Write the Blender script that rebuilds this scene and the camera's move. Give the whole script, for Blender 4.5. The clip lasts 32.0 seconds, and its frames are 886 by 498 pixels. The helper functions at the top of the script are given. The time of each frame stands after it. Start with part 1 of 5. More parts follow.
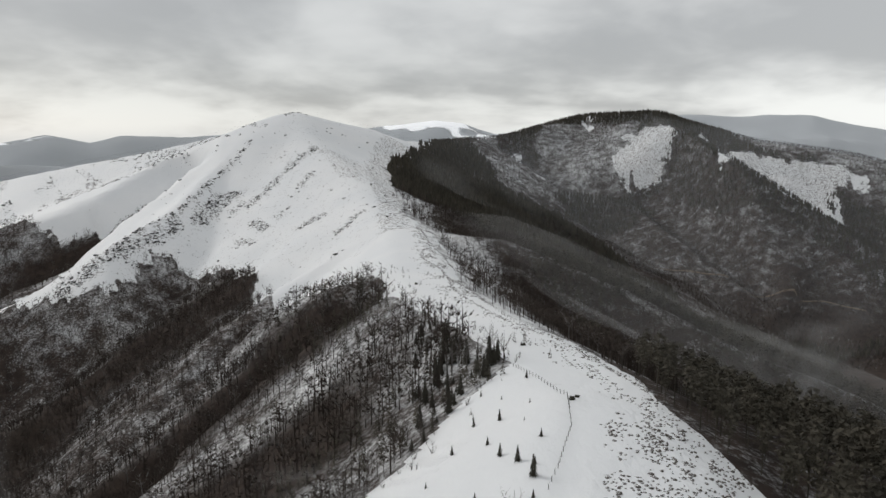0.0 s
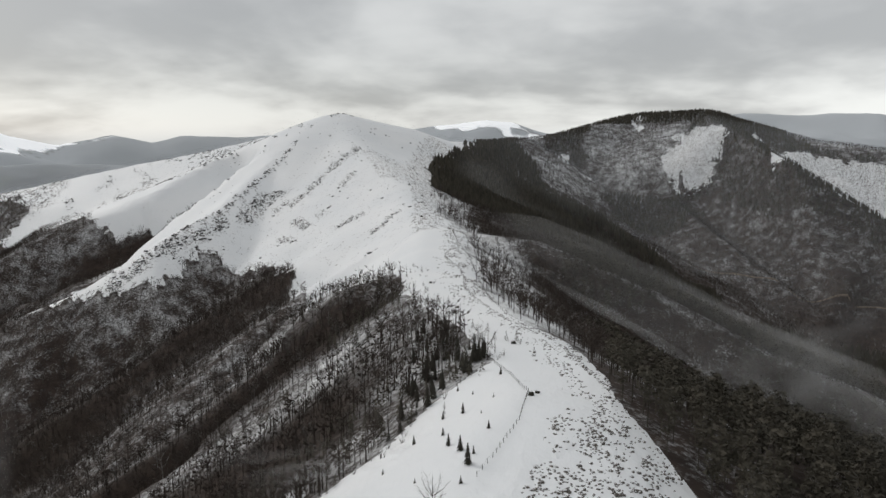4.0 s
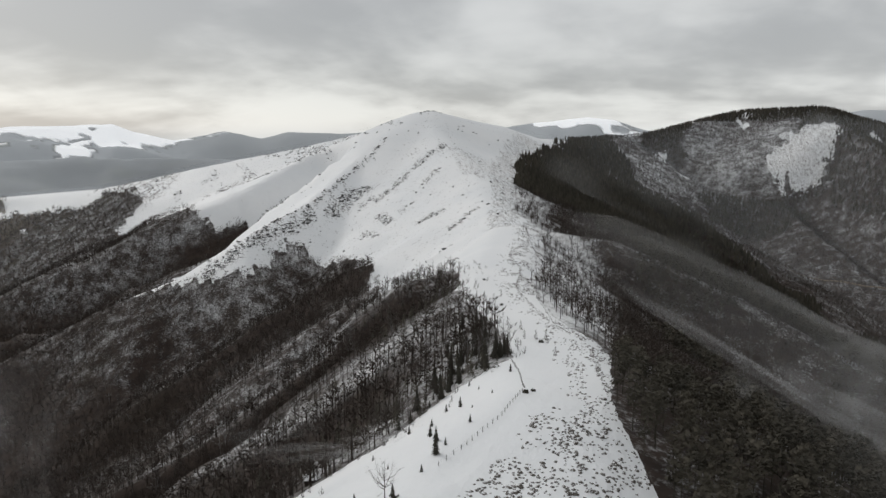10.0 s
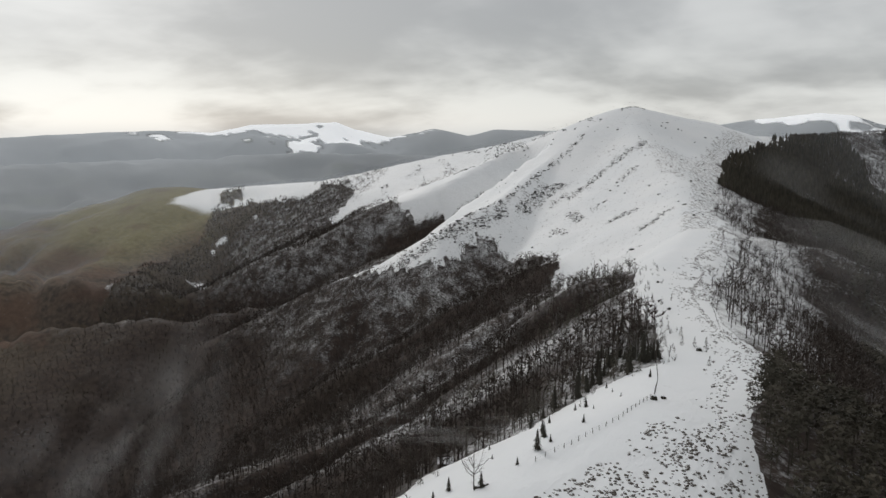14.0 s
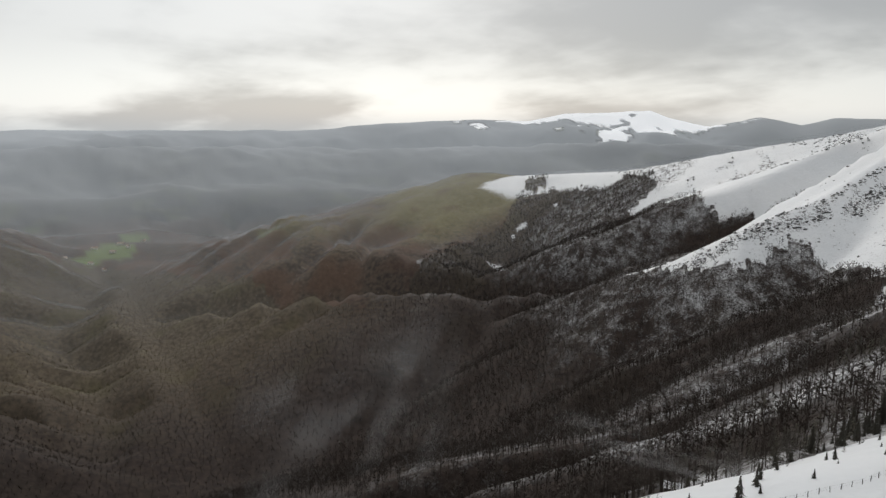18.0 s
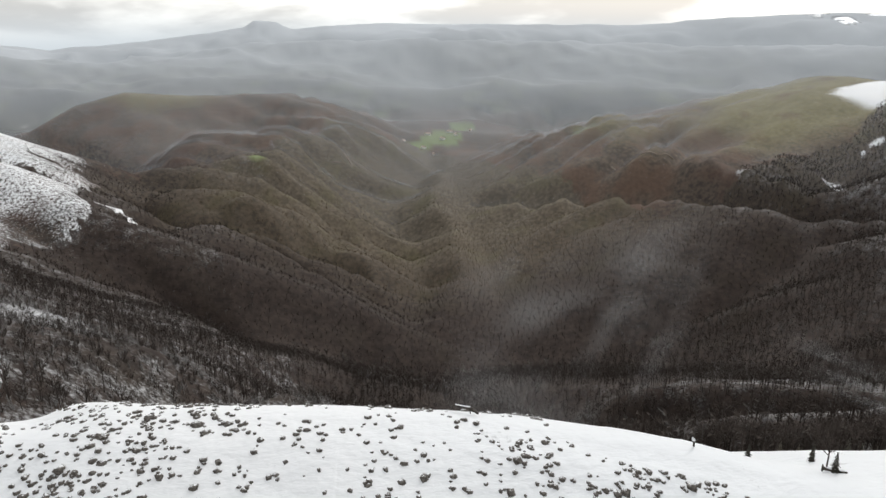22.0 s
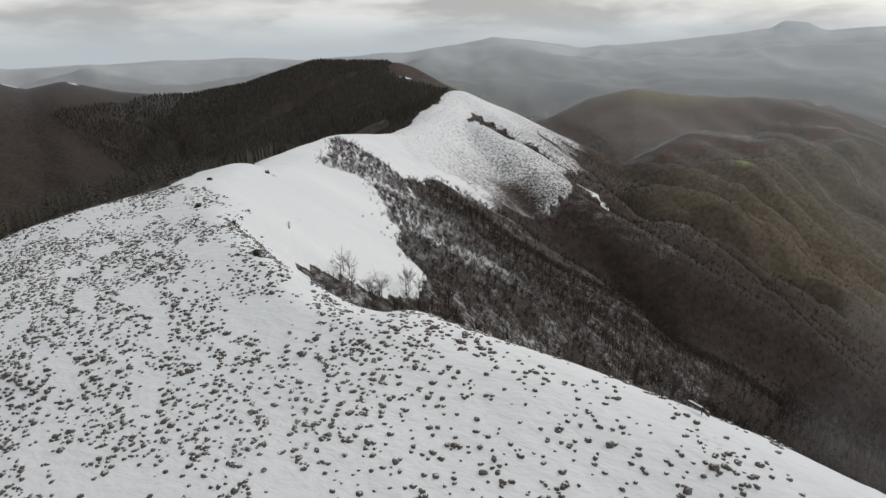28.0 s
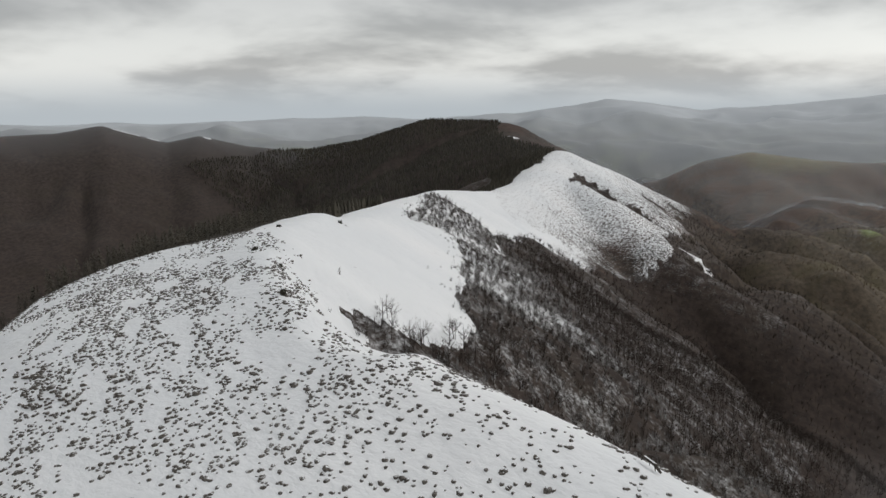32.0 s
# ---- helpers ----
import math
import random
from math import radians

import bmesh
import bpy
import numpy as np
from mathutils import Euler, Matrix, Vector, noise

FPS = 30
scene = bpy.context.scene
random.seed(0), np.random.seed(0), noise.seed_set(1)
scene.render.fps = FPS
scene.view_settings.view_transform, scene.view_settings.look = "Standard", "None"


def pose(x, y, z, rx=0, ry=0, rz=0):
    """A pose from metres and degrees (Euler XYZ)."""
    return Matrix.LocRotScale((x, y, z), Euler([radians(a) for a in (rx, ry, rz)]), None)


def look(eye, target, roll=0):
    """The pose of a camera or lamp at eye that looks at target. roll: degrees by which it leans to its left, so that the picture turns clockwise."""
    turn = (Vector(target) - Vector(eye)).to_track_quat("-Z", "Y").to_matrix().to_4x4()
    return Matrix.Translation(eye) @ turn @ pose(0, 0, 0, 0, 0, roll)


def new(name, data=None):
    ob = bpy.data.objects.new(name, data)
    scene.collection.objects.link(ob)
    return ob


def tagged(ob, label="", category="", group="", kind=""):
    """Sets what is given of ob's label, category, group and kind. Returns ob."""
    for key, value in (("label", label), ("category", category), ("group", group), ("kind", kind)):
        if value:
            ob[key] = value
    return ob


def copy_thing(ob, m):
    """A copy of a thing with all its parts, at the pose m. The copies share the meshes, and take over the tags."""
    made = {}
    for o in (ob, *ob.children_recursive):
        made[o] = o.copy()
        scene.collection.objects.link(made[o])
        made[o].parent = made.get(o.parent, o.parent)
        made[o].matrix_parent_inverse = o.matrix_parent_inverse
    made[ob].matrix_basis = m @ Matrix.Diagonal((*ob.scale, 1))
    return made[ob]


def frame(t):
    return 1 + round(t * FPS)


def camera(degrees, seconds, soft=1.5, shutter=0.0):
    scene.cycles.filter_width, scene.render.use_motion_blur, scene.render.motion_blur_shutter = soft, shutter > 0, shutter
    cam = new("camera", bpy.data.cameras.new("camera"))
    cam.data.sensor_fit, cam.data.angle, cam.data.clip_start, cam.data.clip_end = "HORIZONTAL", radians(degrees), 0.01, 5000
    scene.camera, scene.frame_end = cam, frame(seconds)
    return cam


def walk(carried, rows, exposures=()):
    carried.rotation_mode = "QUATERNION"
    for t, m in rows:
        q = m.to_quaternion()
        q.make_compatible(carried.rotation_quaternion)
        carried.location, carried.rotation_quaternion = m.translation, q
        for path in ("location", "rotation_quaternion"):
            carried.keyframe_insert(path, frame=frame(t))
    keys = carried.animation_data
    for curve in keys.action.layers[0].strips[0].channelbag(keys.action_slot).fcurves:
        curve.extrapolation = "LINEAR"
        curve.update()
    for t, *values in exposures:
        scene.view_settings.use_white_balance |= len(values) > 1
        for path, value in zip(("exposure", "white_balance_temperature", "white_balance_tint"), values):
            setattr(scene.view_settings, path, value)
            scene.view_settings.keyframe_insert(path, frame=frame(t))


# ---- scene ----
cam = camera(64.08, 32.0)
# seconds, x, y, z in metres, heading, pitch, roll in degrees
ROWS = [
    (0.0, 0.00, -0.00, -0.00, 0.00, -8.90, -0.15),
    (0.5, 4.71, -1.12, 0.13, -0.08, -8.91, -0.15),
    (1.0, 8.66, -2.16, 0.27, 0.72, -8.90, -0.18),
    (1.5, 11.64, -3.07, 0.48, 1.51, -8.89, -0.19),
    (2.0, 13.92, -3.94, 0.66, 2.11, -8.87, -0.24),
    (2.5, 16.01, -4.86, 0.82, 2.65, -8.87, -0.26),
    (3.0, 18.12, -5.84, 1.00, 3.20, -8.87, -0.27),
    (3.5, 20.29, -6.86, 1.21, 3.79, -8.90, -0.23),
    (5.5, 28.78, -11.48, 2.63, 6.13, -8.98, -0.19),
    (6.0, 31.00, -12.00, 2.79, 6.73, -8.99, -0.17),
    (6.5, 33.29, -12.39, 2.86, 7.35, -8.99, -0.15),
    (7.0, 35.62, -12.62, 2.81, 7.99, -9.02, -0.13),
    (7.5, 37.91, -12.57, 2.77, 8.63, -9.05, -0.13),
    (8.0, 39.99, -12.20, 2.78, 9.26, -9.06, -0.10),
    (8.5, 41.97, -11.56, 2.76, 9.88, -9.09, -0.03),
    (9.0, 43.99, -10.73, 2.67, 10.58, -9.08, 0.00),
    (9.5, 46.11, -9.83, 2.47, 11.49, -9.10, -0.00),
    (10.0, 48.36, -8.93, 2.19, 12.46, -9.16, 0.02),
    (10.5, 50.67, -8.09, 1.88, 13.41, -9.18, 0.03),
    (11.0, 52.89, -7.32, 1.66, 14.40, -9.18, 0.02),
    (11.5, 55.06, -6.65, 1.46, 15.59, -9.19, 0.00),
    (12.0, 57.31, -6.04, 1.28, 17.50, -9.21, 0.05),
    (12.5, 59.56, -5.42, 1.02, 19.99, -9.23, 0.07),
    (13.0, 61.78, -4.70, 0.82, 22.81, -9.25, 0.06),
    (13.5, 63.98, -3.75, 0.72, 25.85, -9.30, 0.09),
    (14.0, 66.10, -2.62, 0.69, 28.97, -9.36, 0.06),
    (14.5, 68.23, -1.31, 0.72, 32.12, -9.39, 0.02),
    (16.5, 74.78, 7.59, 0.43, 44.27, -9.50, 0.02),
    (17.0, 75.84, 10.74, 0.95, 47.44, -9.58, 0.07),
    (17.5, 76.85, 14.03, 1.32, 50.62, -9.75, 0.07),
    (18.0, 77.84, 17.36, 1.38, 53.70, -10.28, 0.09),
    (18.5, 78.83, 20.59, 1.01, 56.97, -11.39, 0.06),
    (19.0, 79.87, 23.57, 0.15, 60.29, -12.69, 0.01),
    (19.5, 80.88, 26.41, -0.73, 63.62, -13.74, -0.02),
    (20.0, 81.82, 29.12, -1.41, 66.77, -14.68, -0.04),
    (20.5, 82.87, 31.56, -2.05, 70.05, -15.68, -0.06),
    (21.0, 84.00, 33.86, -2.55, 73.28, -16.67, -0.02),
    (21.5, 85.25, 36.20, -2.92, 76.41, -17.55, -0.02),
    (22.0, 86.35, 38.53, -3.29, 79.58, -18.31, 0.02),
    (22.5, 87.18, 40.79, -3.63, 82.67, -18.50, 0.00),
    (23.0, 87.96, 43.11, -3.95, 86.18, -18.52, 0.05),
    (23.5, 88.88, 45.51, -4.17, 90.27, -18.55, 0.06),
    (24.0, 89.93, 47.97, -4.26, 94.35, -18.58, 0.02),
    (24.5, 90.88, 50.50, -4.32, 98.32, -18.59, -0.04),
    (25.0, 91.70, 53.00, -4.42, 101.99, -18.57, -0.12),
    (25.5, 92.37, 55.56, -4.57, 105.47, -18.53, -0.19),
    (26.0, 92.72, 58.25, -4.56, 108.80, -18.53, -0.22),
    (26.5, 93.04, 60.76, -4.60, 111.54, -18.50, -0.23),
    (28.5, 92.68, 71.20, -4.51, 121.13, -17.71, -0.35),
    (29.0, 92.20, 73.87, -4.44, 123.09, -17.03, -0.29),
    (29.5, 91.60, 76.41, -4.34, 124.81, -16.34, -0.25),
    (30.0, 90.91, 79.08, -4.29, 126.16, -15.64, -0.25),
    (30.5, 90.07, 81.68, -4.26, 127.18, -14.95, -0.21),
    (31.0, 89.21, 84.30, -4.30, 127.71, -14.39, -0.22),
    (31.5, 88.39, 86.69, -4.37, 127.90, -13.90, -0.21),
    (32.0, 87.55, 89.25, -4.46, 128.06, -13.48, -0.21),
]
walk(cam, [(t, pose(x, y, z, 90 + pitch, 0, yaw) @ pose(0, 0, 0, 0, 0, roll)) for t, x, y, z, yaw, pitch, roll in ROWS],
     exposures=((0, 0.08), (9, 0.06), (14, -0.02), (17, -0.08), (19, 0.3), (21, 0.6), (23, 0.58), (25, 0.35), (27, 0.18), (30, 0.07), (32, 0.07)))
# ---- sky and light: an overcast winter day ----
world = bpy.data.worlds.new("winter_sky")
scene.world = world
world.use_nodes = True
wn, wl = world.node_tree.nodes, world.node_tree.links
wn.clear()


def wnode(kind, **values):
    n = wn.new(kind)
    for key, value in values.items():
        n.inputs[key].default_value = value
    return n


def wmath(op, a, b=None):
    n = wn.new("ShaderNodeMath")
    n.operation = op
    for k, v in enumerate((a, b)):
        if v is None:
            continue
        if hasattr(v, "default_value"):
            wl.new(v, n.inputs[k])
        else:
            n.inputs[k].default_value = v
    return n.outputs[0]


w_out = wn.new("ShaderNodeOutputWorld")
w_bg = wnode("ShaderNodeBackground", Strength=1.0)
w_dir = wn.new("ShaderNodeTexCoord").outputs["Generated"]
w_sep = wn.new("ShaderNodeSeparateXYZ")
wl.new(w_dir, w_sep.inputs[0])
w_sky = wn.new("ShaderNodeTexSky")
w_sky.sky_type, w_sky.sun_disc = "NISHITA", False
w_sky.sun_elevation, w_sky.sun_rotation = radians(31), radians(-53)
w_up = wmath("MAXIMUM", w_sep.outputs[2], -0.03)
# cloud deck: the direction met with a flat sheet overhead
w_den = wmath("ADD", w_up, 0.26)
w_com = wn.new("ShaderNodeCombineXYZ")
wl.new(wmath("DIVIDE", w_sep.outputs[0], w_den), w_com.inputs[0])
wl.new(wmath("DIVIDE", w_sep.outputs[1], w_den), w_com.inputs[1])
w_big = wnode("ShaderNodeTexNoise", Scale=0.75, Detail=5.0, Roughness=0.5, Distortion=0.25)
w_small = wnode("ShaderNodeTexNoise", Scale=4.2, Detail=7.0, Roughness=0.55, Distortion=0.3)
wl.new(w_com.outputs[0], w_big.inputs["Vector"])
wl.new(w_com.outputs[0], w_small.inputs["Vector"])
w_mix = wmath("ADD", wmath("MULTIPLY", w_big.outputs[0], 0.88), wmath("MULTIPLY", w_small.outputs[0], 0.12))
w_ramp = wn.new("ShaderNodeValToRGB")
wl.new(w_mix, w_ramp.inputs[0])
w_ramp.color_ramp.interpolation = "EASE"
w_ramp.color_ramp.elements[0].position, w_ramp.color_ramp.elements[0].color = 0.40, (0.36, 0.366, 0.37, 1)
w_ramp.color_ramp.elements[1].position, w_ramp.color_ramp.elements[1].color = 0.60, (0.60, 0.605, 0.60, 1)
# bright gap under the deck, low over the land
w_low = wn.new("ShaderNodeMapRange")
w_low.interpolation_type = "SMOOTHERSTEP"
for key, value in (("From Min", 0.01), ("From Max", 0.13), ("To Min", 1.0), ("To Max", 0.0)):
    w_low.inputs[key].default_value = value
wl.new(w_up, w_low.inputs["Value"])
w_open = wn.new("ShaderNodeMapRange")
w_open.interpolation_type = "SMOOTHSTEP"
for key, value in (("From Min", 0.40), ("From Max", 0.60), ("To Min", 0.1), ("To Max", 1.0)):
    w_open.inputs[key].default_value = value
wl.new(w_mix, w_open.inputs["Value"])
w_glow = wn.new("ShaderNodeMix")
w_glow.data_type = "RGBA"
wl.new(wmath("MULTIPLY", w_low.outputs[0], w_open.outputs[0]), w_glow.inputs["Factor"])
wl.new(w_ramp.outputs[0], w_glow.inputs["A"])
w_glow.inputs["B"].default_value = (0.74, 0.75, 0.735, 1)
# the veiled sun brightens the deck round it
w_dot = wn.new("ShaderNodeVectorMath")
w_dot.operation = "DOT_PRODUCT"
wl.new(w_dir, w_dot.inputs[0])
w_dot.inputs[1].default_value = (-0.847, 0.377, 0.375)
w_east = wn.new("ShaderNodeVectorMath")
w_east.operation = "DOT_PRODUCT"
wl.new(w_dir, w_east.inputs[0])
w_east.inputs[1].default_value = (0.66, 0.70, 0.27)
w_lit = wmath("ADD", wmath("MULTIPLY", wmath("POWER", wmath("MAXIMUM", w_dot.outputs["Value"], 0.0), 6.0), 0.36), wmath("ADD", wmath("MULTIPLY", wmath("POWER", wmath("MAXIMUM", w_east.outputs["Value"], 0.0), 5.0), 0.28), 0.95))
w_scale = wn.new("ShaderNodeVectorMath")
w_scale.operation = "SCALE"
wl.new(w_glow.outputs["Result"], w_scale.inputs[0])
wl.new(w_lit, w_scale.inputs["Scale"])
# a little of the clear sky's colour above the deck
w_all = wn.new("ShaderNodeMix")
w_all.data_type, w_all.blend_type = "RGBA", "ADD"
w_all.inputs["Factor"].default_value = 0.008
wl.new(w_scale.outputs[0], w_all.inputs["A"])
wl.new(w_sky.outputs[0], w_all.inputs["B"])
# at and below the horizon: pale sea haze
w_hor = wn.new("ShaderNodeMapRange")
w_hor.interpolation_type = "SMOOTHSTEP"
for key, value in (("From Min", -0.045), ("From Max", 0.02), ("To Min", 0.0), ("To Max", 1.0)):
    w_hor.inputs[key].default_value = value
wl.new(w_sep.outputs[2], w_hor.inputs["Value"])
w_fin = wn.new("ShaderNodeMix")
w_fin.data_type = "RGBA"
wl.new(w_hor.outputs[0], w_fin.inputs["Factor"])
w_fin.inputs["A"].default_value = (0.44, 0.48, 0.51, 1)
wl.new(w_all.outputs["Result"], w_fin.inputs["B"])
wl.new(w_fin.outputs["Result"], w_bg.inputs["Color"])
wl.new(w_bg.outputs[0], w_out.inputs[0])

sun = new("sun", bpy.data.lights.new("sun", "SUN"))
sun.data.energy, sun.data.angle, sun.data.color = 0.9, radians(14), (1.0, 0.97, 0.93)
sun.matrix_world = look((0, 0, 0), (0.68, -0.52, -0.52))

# ---- materials ----


class Mat:
    """A node material, built up by short calls."""

    def __init__(self, name, rough=0.8, spec=0.2):
        self.m = bpy.data.materials.new(name)
        self.m.use_nodes = True
        self.n, self.l = self.m.node_tree.nodes, self.m.node_tree.links
        self.b = self.n["Principled BSDF"]
        self.b.inputs["Roughness"].default_value = rough
        self.b.inputs["Specular IOR Level"].default_value = spec
        self.pos = self.n.new("ShaderNodeNewGeometry").outputs["Position"]

    def put(self, socket, v):
        if hasattr(v, "is_output"):
            self.l.new(v, socket)
        else:
            socket.default_value = v if not isinstance(v, tuple) or len(v) == 4 else (*v, 1)

    def noise(self, scale, detail=4.0, rough=0.55, stretch=None, distortion=0.0):
        t = self.n.new("ShaderNodeTexNoise")
        for key, v in (("Scale", scale), ("Detail", detail), ("Roughness", rough), ("Distortion", distortion)):
            t.inputs[key].default_value = v
        src = self.pos
        if stretch:
            mp = self.n.new("ShaderNodeVectorMath")
            mp.operation = "MULTIPLY"
            mp.inputs[1].default_value = stretch
            self.l.new(src, mp.inputs[0])
            src = mp.outputs[0]
        self.l.new(src, t.inputs["Vector"])
        return t.outputs[0]

    def range(self, v, a, b, lo=0.0, hi=1.0):
        r = self.n.new("ShaderNodeMapRange")
        r.interpolation_type = "SMOOTHSTEP"
        for key, x in (("From Min", a), ("From Max", b), ("To Min", lo), ("To Max", hi)):
            r.inputs[key].default_value = x
        self.put(r.inputs["Value"], v)
        return r.outputs[0]

    def math(self, op, a, b=0.0):
        r = self.n.new("ShaderNodeMath")
        r.operation = op
        self.put(r.inputs[0], a)
        self.put(r.inputs[1], b)
        return r.outputs[0]

    def mix(self, f, a, b):
        r = self.n.new("ShaderNodeMix")
        r.data_type = "RGBA"
        self.put(r.inputs["Factor"], f)
        self.put(r.inputs["A"], a)
        self.put(r.inputs["B"], b)
        return r.outputs["Result"]

    def axis(self, k, normal=False):
        s = self.n.new("ShaderNodeSeparateXYZ")
        src = self.n.new("ShaderNodeNewGeometry").outputs["Normal"] if normal else self.pos
        self.l.new(src, s.inputs[0])
        return s.outputs[k]

    def attr(self, name):
        a = self.n.new("ShaderNodeAttribute")
        a.attribute_name = name
        return a.outputs["Fac"]

    def island(self):
        return self.n.new("ShaderNodeNewGeometry").outputs["Random Per Island"]

    def each(self):
        return self.n.new("ShaderNodeObjectInfo").outputs["Random"]

    def color(self, v):
        self.put(self.b.inputs["Base Color"], v)
        return self

    def bump(self, v, strength, dist):
        r = self.n.new("ShaderNodeBump")
        r.inputs["Strength"].default_value = strength
        r.inputs["Distance"].default_value = dist
        self.put(r.inputs["Height"], v)
        self.l.new(r.outputs[0], self.b.inputs["Normal"])
        return self
# ---- lie of the land: crests of the ridges and spurs, in metres ----
TABLE = np.random.RandomState(7).rand(256, 256)


def vnoise(x, y, size):
    """Smooth noise from 0 to 1 whose lumps are about that many metres across."""
    u, v = np.asarray(x) / size, np.asarray(y) / size
    i, j = np.floor(u).astype(int), np.floor(v).astype(int)
    a, b = u - i, v - j
    a, b = a * a * (3 - 2 * a), b * b * (3 - 2 * b)
    i0, i1, j0, j1 = i % 256, (i + 1) % 256, j % 256, (j + 1) % 256
    return (TABLE[i0, j0] * (1 - a) + TABLE[i1, j0] * a) * (1 - b) + (TABLE[i0, j1] * (1 - a) + TABLE[i1, j1] * a) * b


def fnoise(x, y, size, octaves=4):
    total, weight = 0.0, 0.0
    for k in range(octaves):
        total = total + vnoise(x + 37.1 * k, y - 91.7 * k, size / 2 ** k) / 2 ** k
        weight += 1 / 2 ** k
    return total / weight


